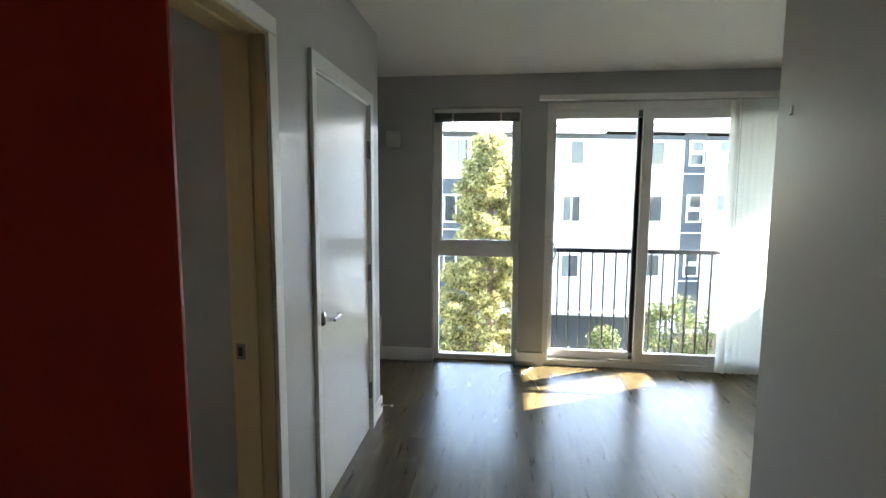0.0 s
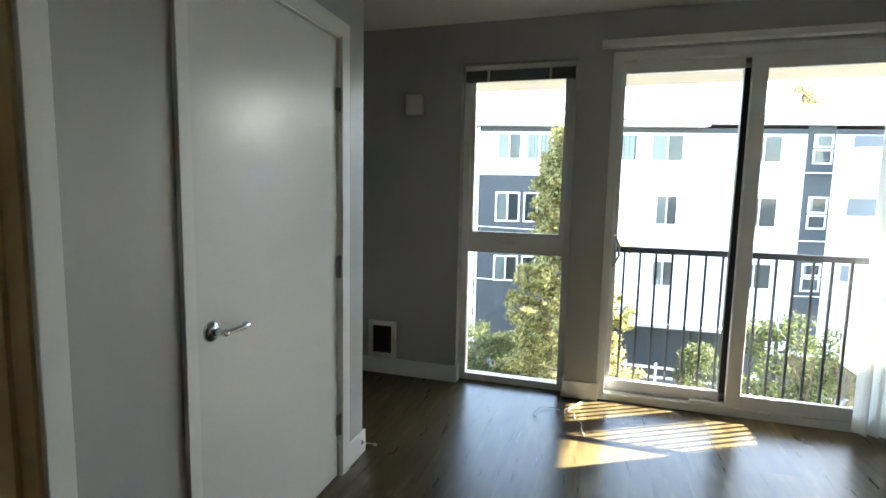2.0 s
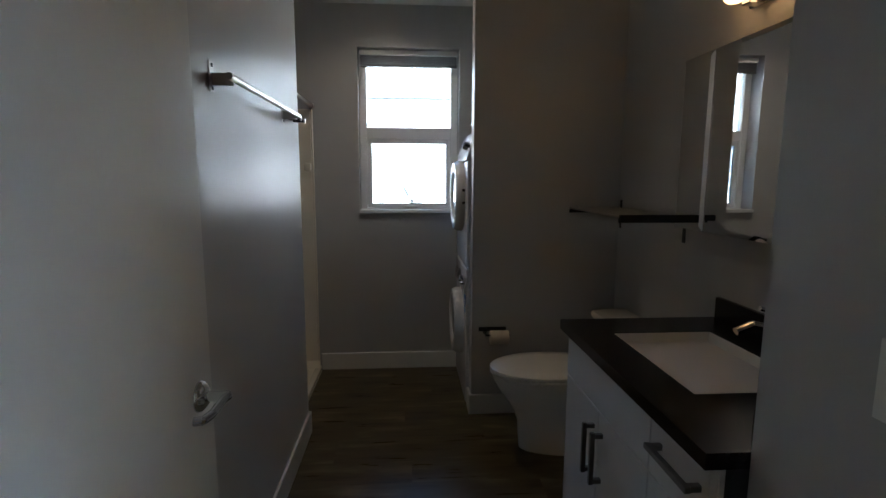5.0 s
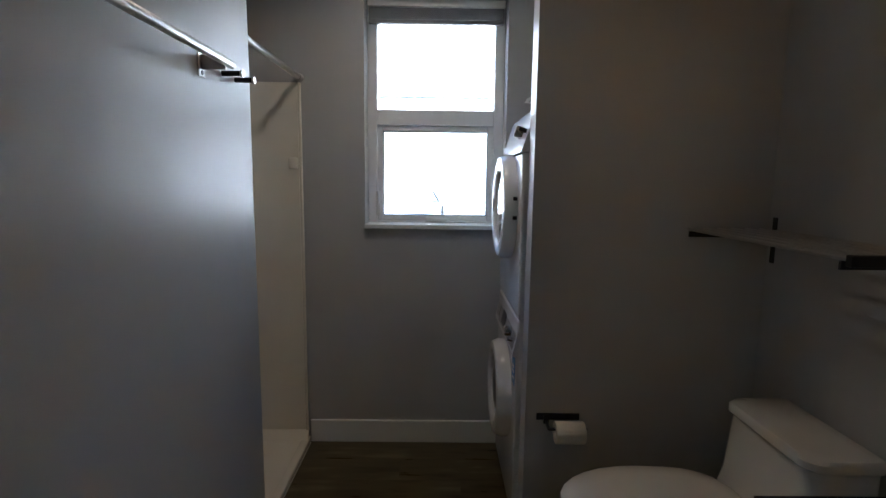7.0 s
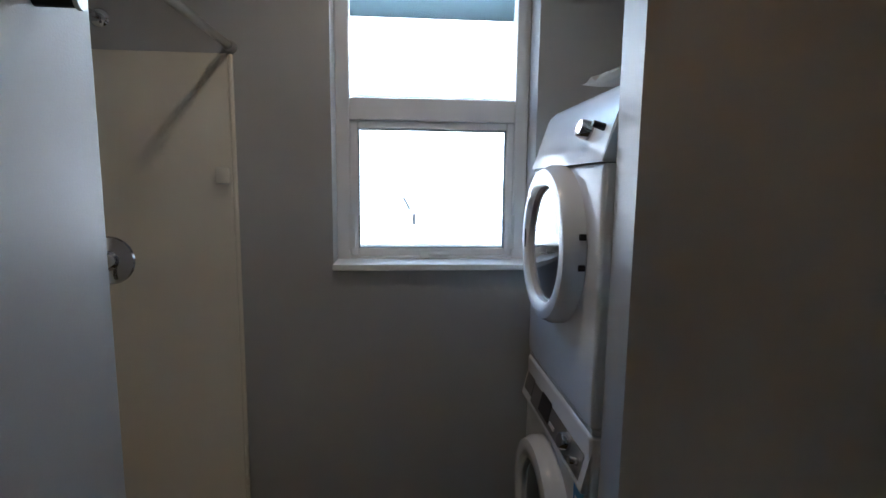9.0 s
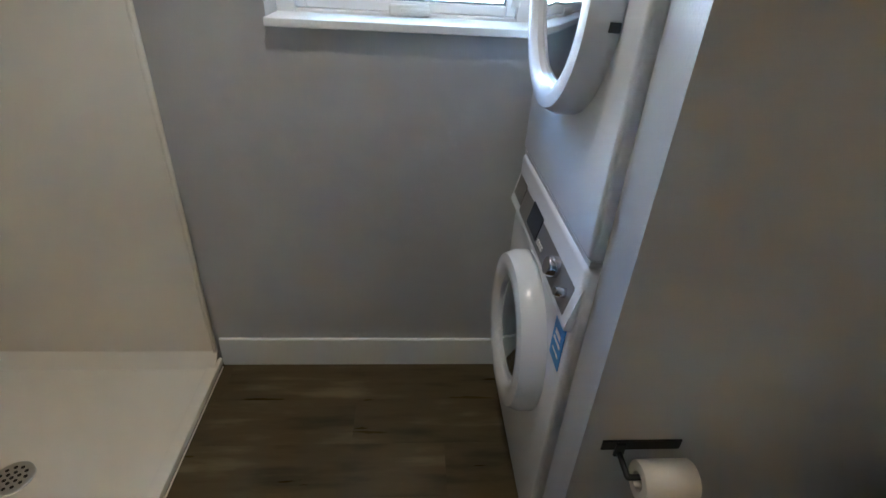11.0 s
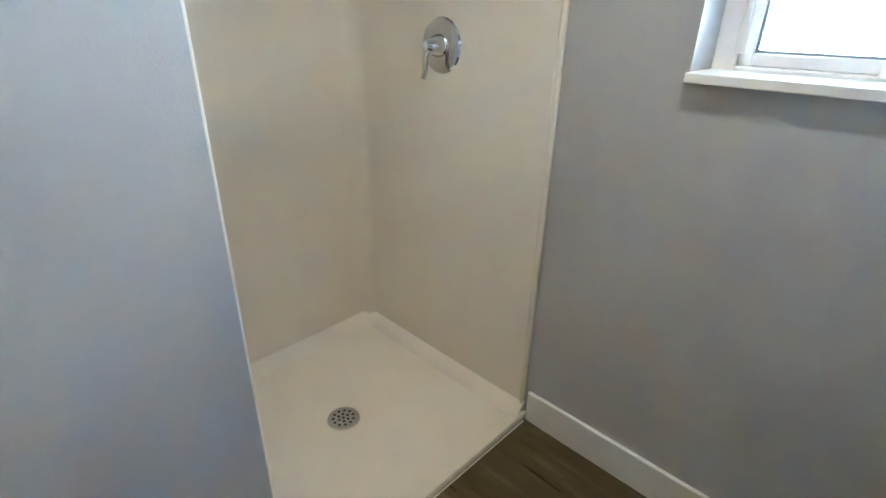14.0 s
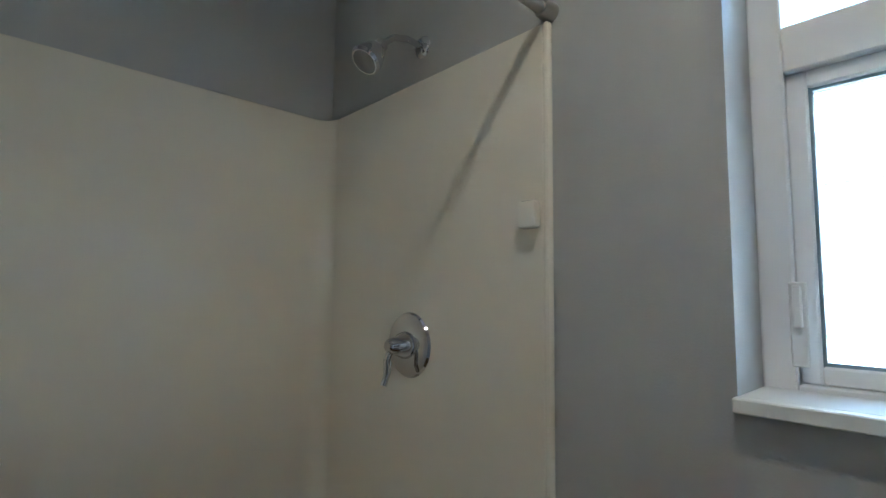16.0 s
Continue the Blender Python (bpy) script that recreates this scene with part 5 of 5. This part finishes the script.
part("back_wall", boxes((2.0, 22.3, GZ, 7.4, 22.4, GZ + 2.3)), siding_slate_shade, shed)
part("roof", boxes((1.9, 20.9, GZ + 2.3, 7.5, 22.5, GZ + 2.42)), roof_mat, shed)
for x in (2.0, 4.6, 7.3):
    part("post", boxes((x, 20.95, GZ, x + 0.1, 21.05, GZ + 2.3)), dark_metal, shed)

# west side: lower house with a dish on its roof, a farther house, a bare tree
west = thing("low_house", "low pale flat-roofed house next door", "house", (-12, 2, GZ))
part("wall", boxes((-12, -4, GZ, -9.0, 7, 0.62)), white_ext, west)
part("roof", boxes((-12.3, -4.3, 0.621, -8.7, 7.3, 0.78)), roof_mat, west)
part("parapet", boxes((-12.3, -4.3, 0.781, -12.0, 7.3, 0.9), (-9.0, -4.3, 0.781, -8.7, 7.3, 0.86)), white_ext, west)
dish = thing("satellite_dish", "grey satellite dish on the low roof", "satellite dish", (-9.9, 1.76, 0.78))
aim = Vector((0.75, -0.35, 0.42)).normalized()
bm = bmesh.new()
lathe(bm, [(0.0, 0.0), (0.12, 0.012), (0.22, 0.045), (0.31, 0.09), (0.315, 0.085), (0.22, 0.035), (0.12, 0.0), (0.0, -0.012)], Matrix.Translation((-9.9, 1.76, 1.2)) @ aim.to_track_quat("Z", "Y").to_matrix().to_4x4(), 32)
part("dish", bm, material("dish grey", (0.17, 0.19, 0.20), 0.5), dish, smooth=True)
bm = bmesh.new()
cyl(bm, (-9.95, 1.78, 0.78), (-9.95, 1.78, 1.19), 0.03)
part("mast", bm, dark_metal, dish, smooth=True)
bm = bmesh.new()
tube(bm, [Vector((-9.93, 1.76, 0.95)), Vector((-9.9, 1.76, 1.05)) + aim * 0.42], 0.014, 8)
part("feed_arm", bm, dark_metal, dish, smooth=True)
far = thing("gabled_house", "pale gabled house with blue eaves beyond the low roof", "house", (-22, 6, GZ))
part("wall", boxes((-30, -15.0, GZ, -17.0, 13.0, 6.2)), siding_tan, far)
bm = bmesh.new()
loft(bm, [[(-16.4, -16.0, 5.95), (-16.4, 6.4, 7.9), (-16.4, 13.8, 5.95), (-16.4, 13.8, 6.2), (-16.4, 6.4, 8.2), (-16.4, -16.0, 6.2)], [(-30.5, -16.0, 5.95), (-30.5, 6.4, 7.9), (-30.5, 13.8, 5.95), (-30.5, 13.8, 6.2), (-30.5, 6.4, 8.2), (-30.5, -16.0, 6.2)]])
eave_blue = material("pale blue painted eave", (0.42, 0.58, 0.66), 0.6)
part("roof", bm, eave_blue, far, "blue painted eaves")
part("band", boxes((-16.999, -14.9, 4.0, -16.9, 12.9, 4.12), bevel=0.01), eave_blue, far, "pale blue band")
part("corner_board", boxes((-16.995, -15.02, GZ, -16.95, -14.7, 6.0)), white_ext, far)
for y in (-5.5, 1.9):
    w = part("window", boxes(*frame_rows(y, y + 1.0, 4.3, 5.3, 0.08, -16.999, -16.93, "y")), white_ext, far)
    part("pane", boxes((-16.995, y + 0.08, 4.38, -16.96, y + 0.92, 5.22)), room_dim_tone if y > 0 else curtain, w)
bare_tree(-13.6, 4.2, GZ, 7.9, 8, "leafless tree beyond the bathroom window")

# ---- floor planks, laid along y, last ----
plank_meshes = {}


def plank(x0, x1, y0, y1, floor_ob):
    key = (round(x1 - x0, 3), round(y1 - y0, 3))
    if key not in plank_meshes:
        w, h = x1 - x0, y1 - y0
        bm = boxes((0, 0, -0.006, w, h, 0.0))
        top = [e for e in bm.edges if all(v.co.z > -0.001 for v in e.verts)]
        bmesh.ops.bevel(bm, geom=top, offset=0.00006, segments=1, affect="EDGES")
        plank_meshes[key] = mesh("plank", bm, plank_mat)
    o = new("plank", plank_meshes[key])
    o.matrix_basis = Matrix.Translation((x0, y0, 0))
    o.parent = floor_ob


floor_ob = bpy.data.objects["floor"]
PW, PL = 0.178, 1.22


def lay(xa, xb, ya, yb, seed):
    rnd = random.Random(seed)
    c = 0
    x = xa
    while x < xb - 0.005:
        xe = min(x + PW, xb)
        y = ya
        cut = PL * ((c * 0.37 + rnd.uniform(0, 0.15)) % 1)
        first = True
        while y < yb - 0.005:
            ye = min(y + (max(cut, 0.15) if first else PL), yb)
            if yb - ye < 0.1:
                ye = yb
            plank(x, xe, y, ye, floor_ob)
            y, first = ye, False
        x, c = xe, c + 1


lay(WB, 1.665, 0.0, NORTH + 0.115, 1)
lay(1.665, 4.2, 2.1, NORTH + 0.115, 4)
lay(WEST, WB, 0.925, BATH_N, 2)
lay(WEST, WB, HALL_END, NORTH, 3)
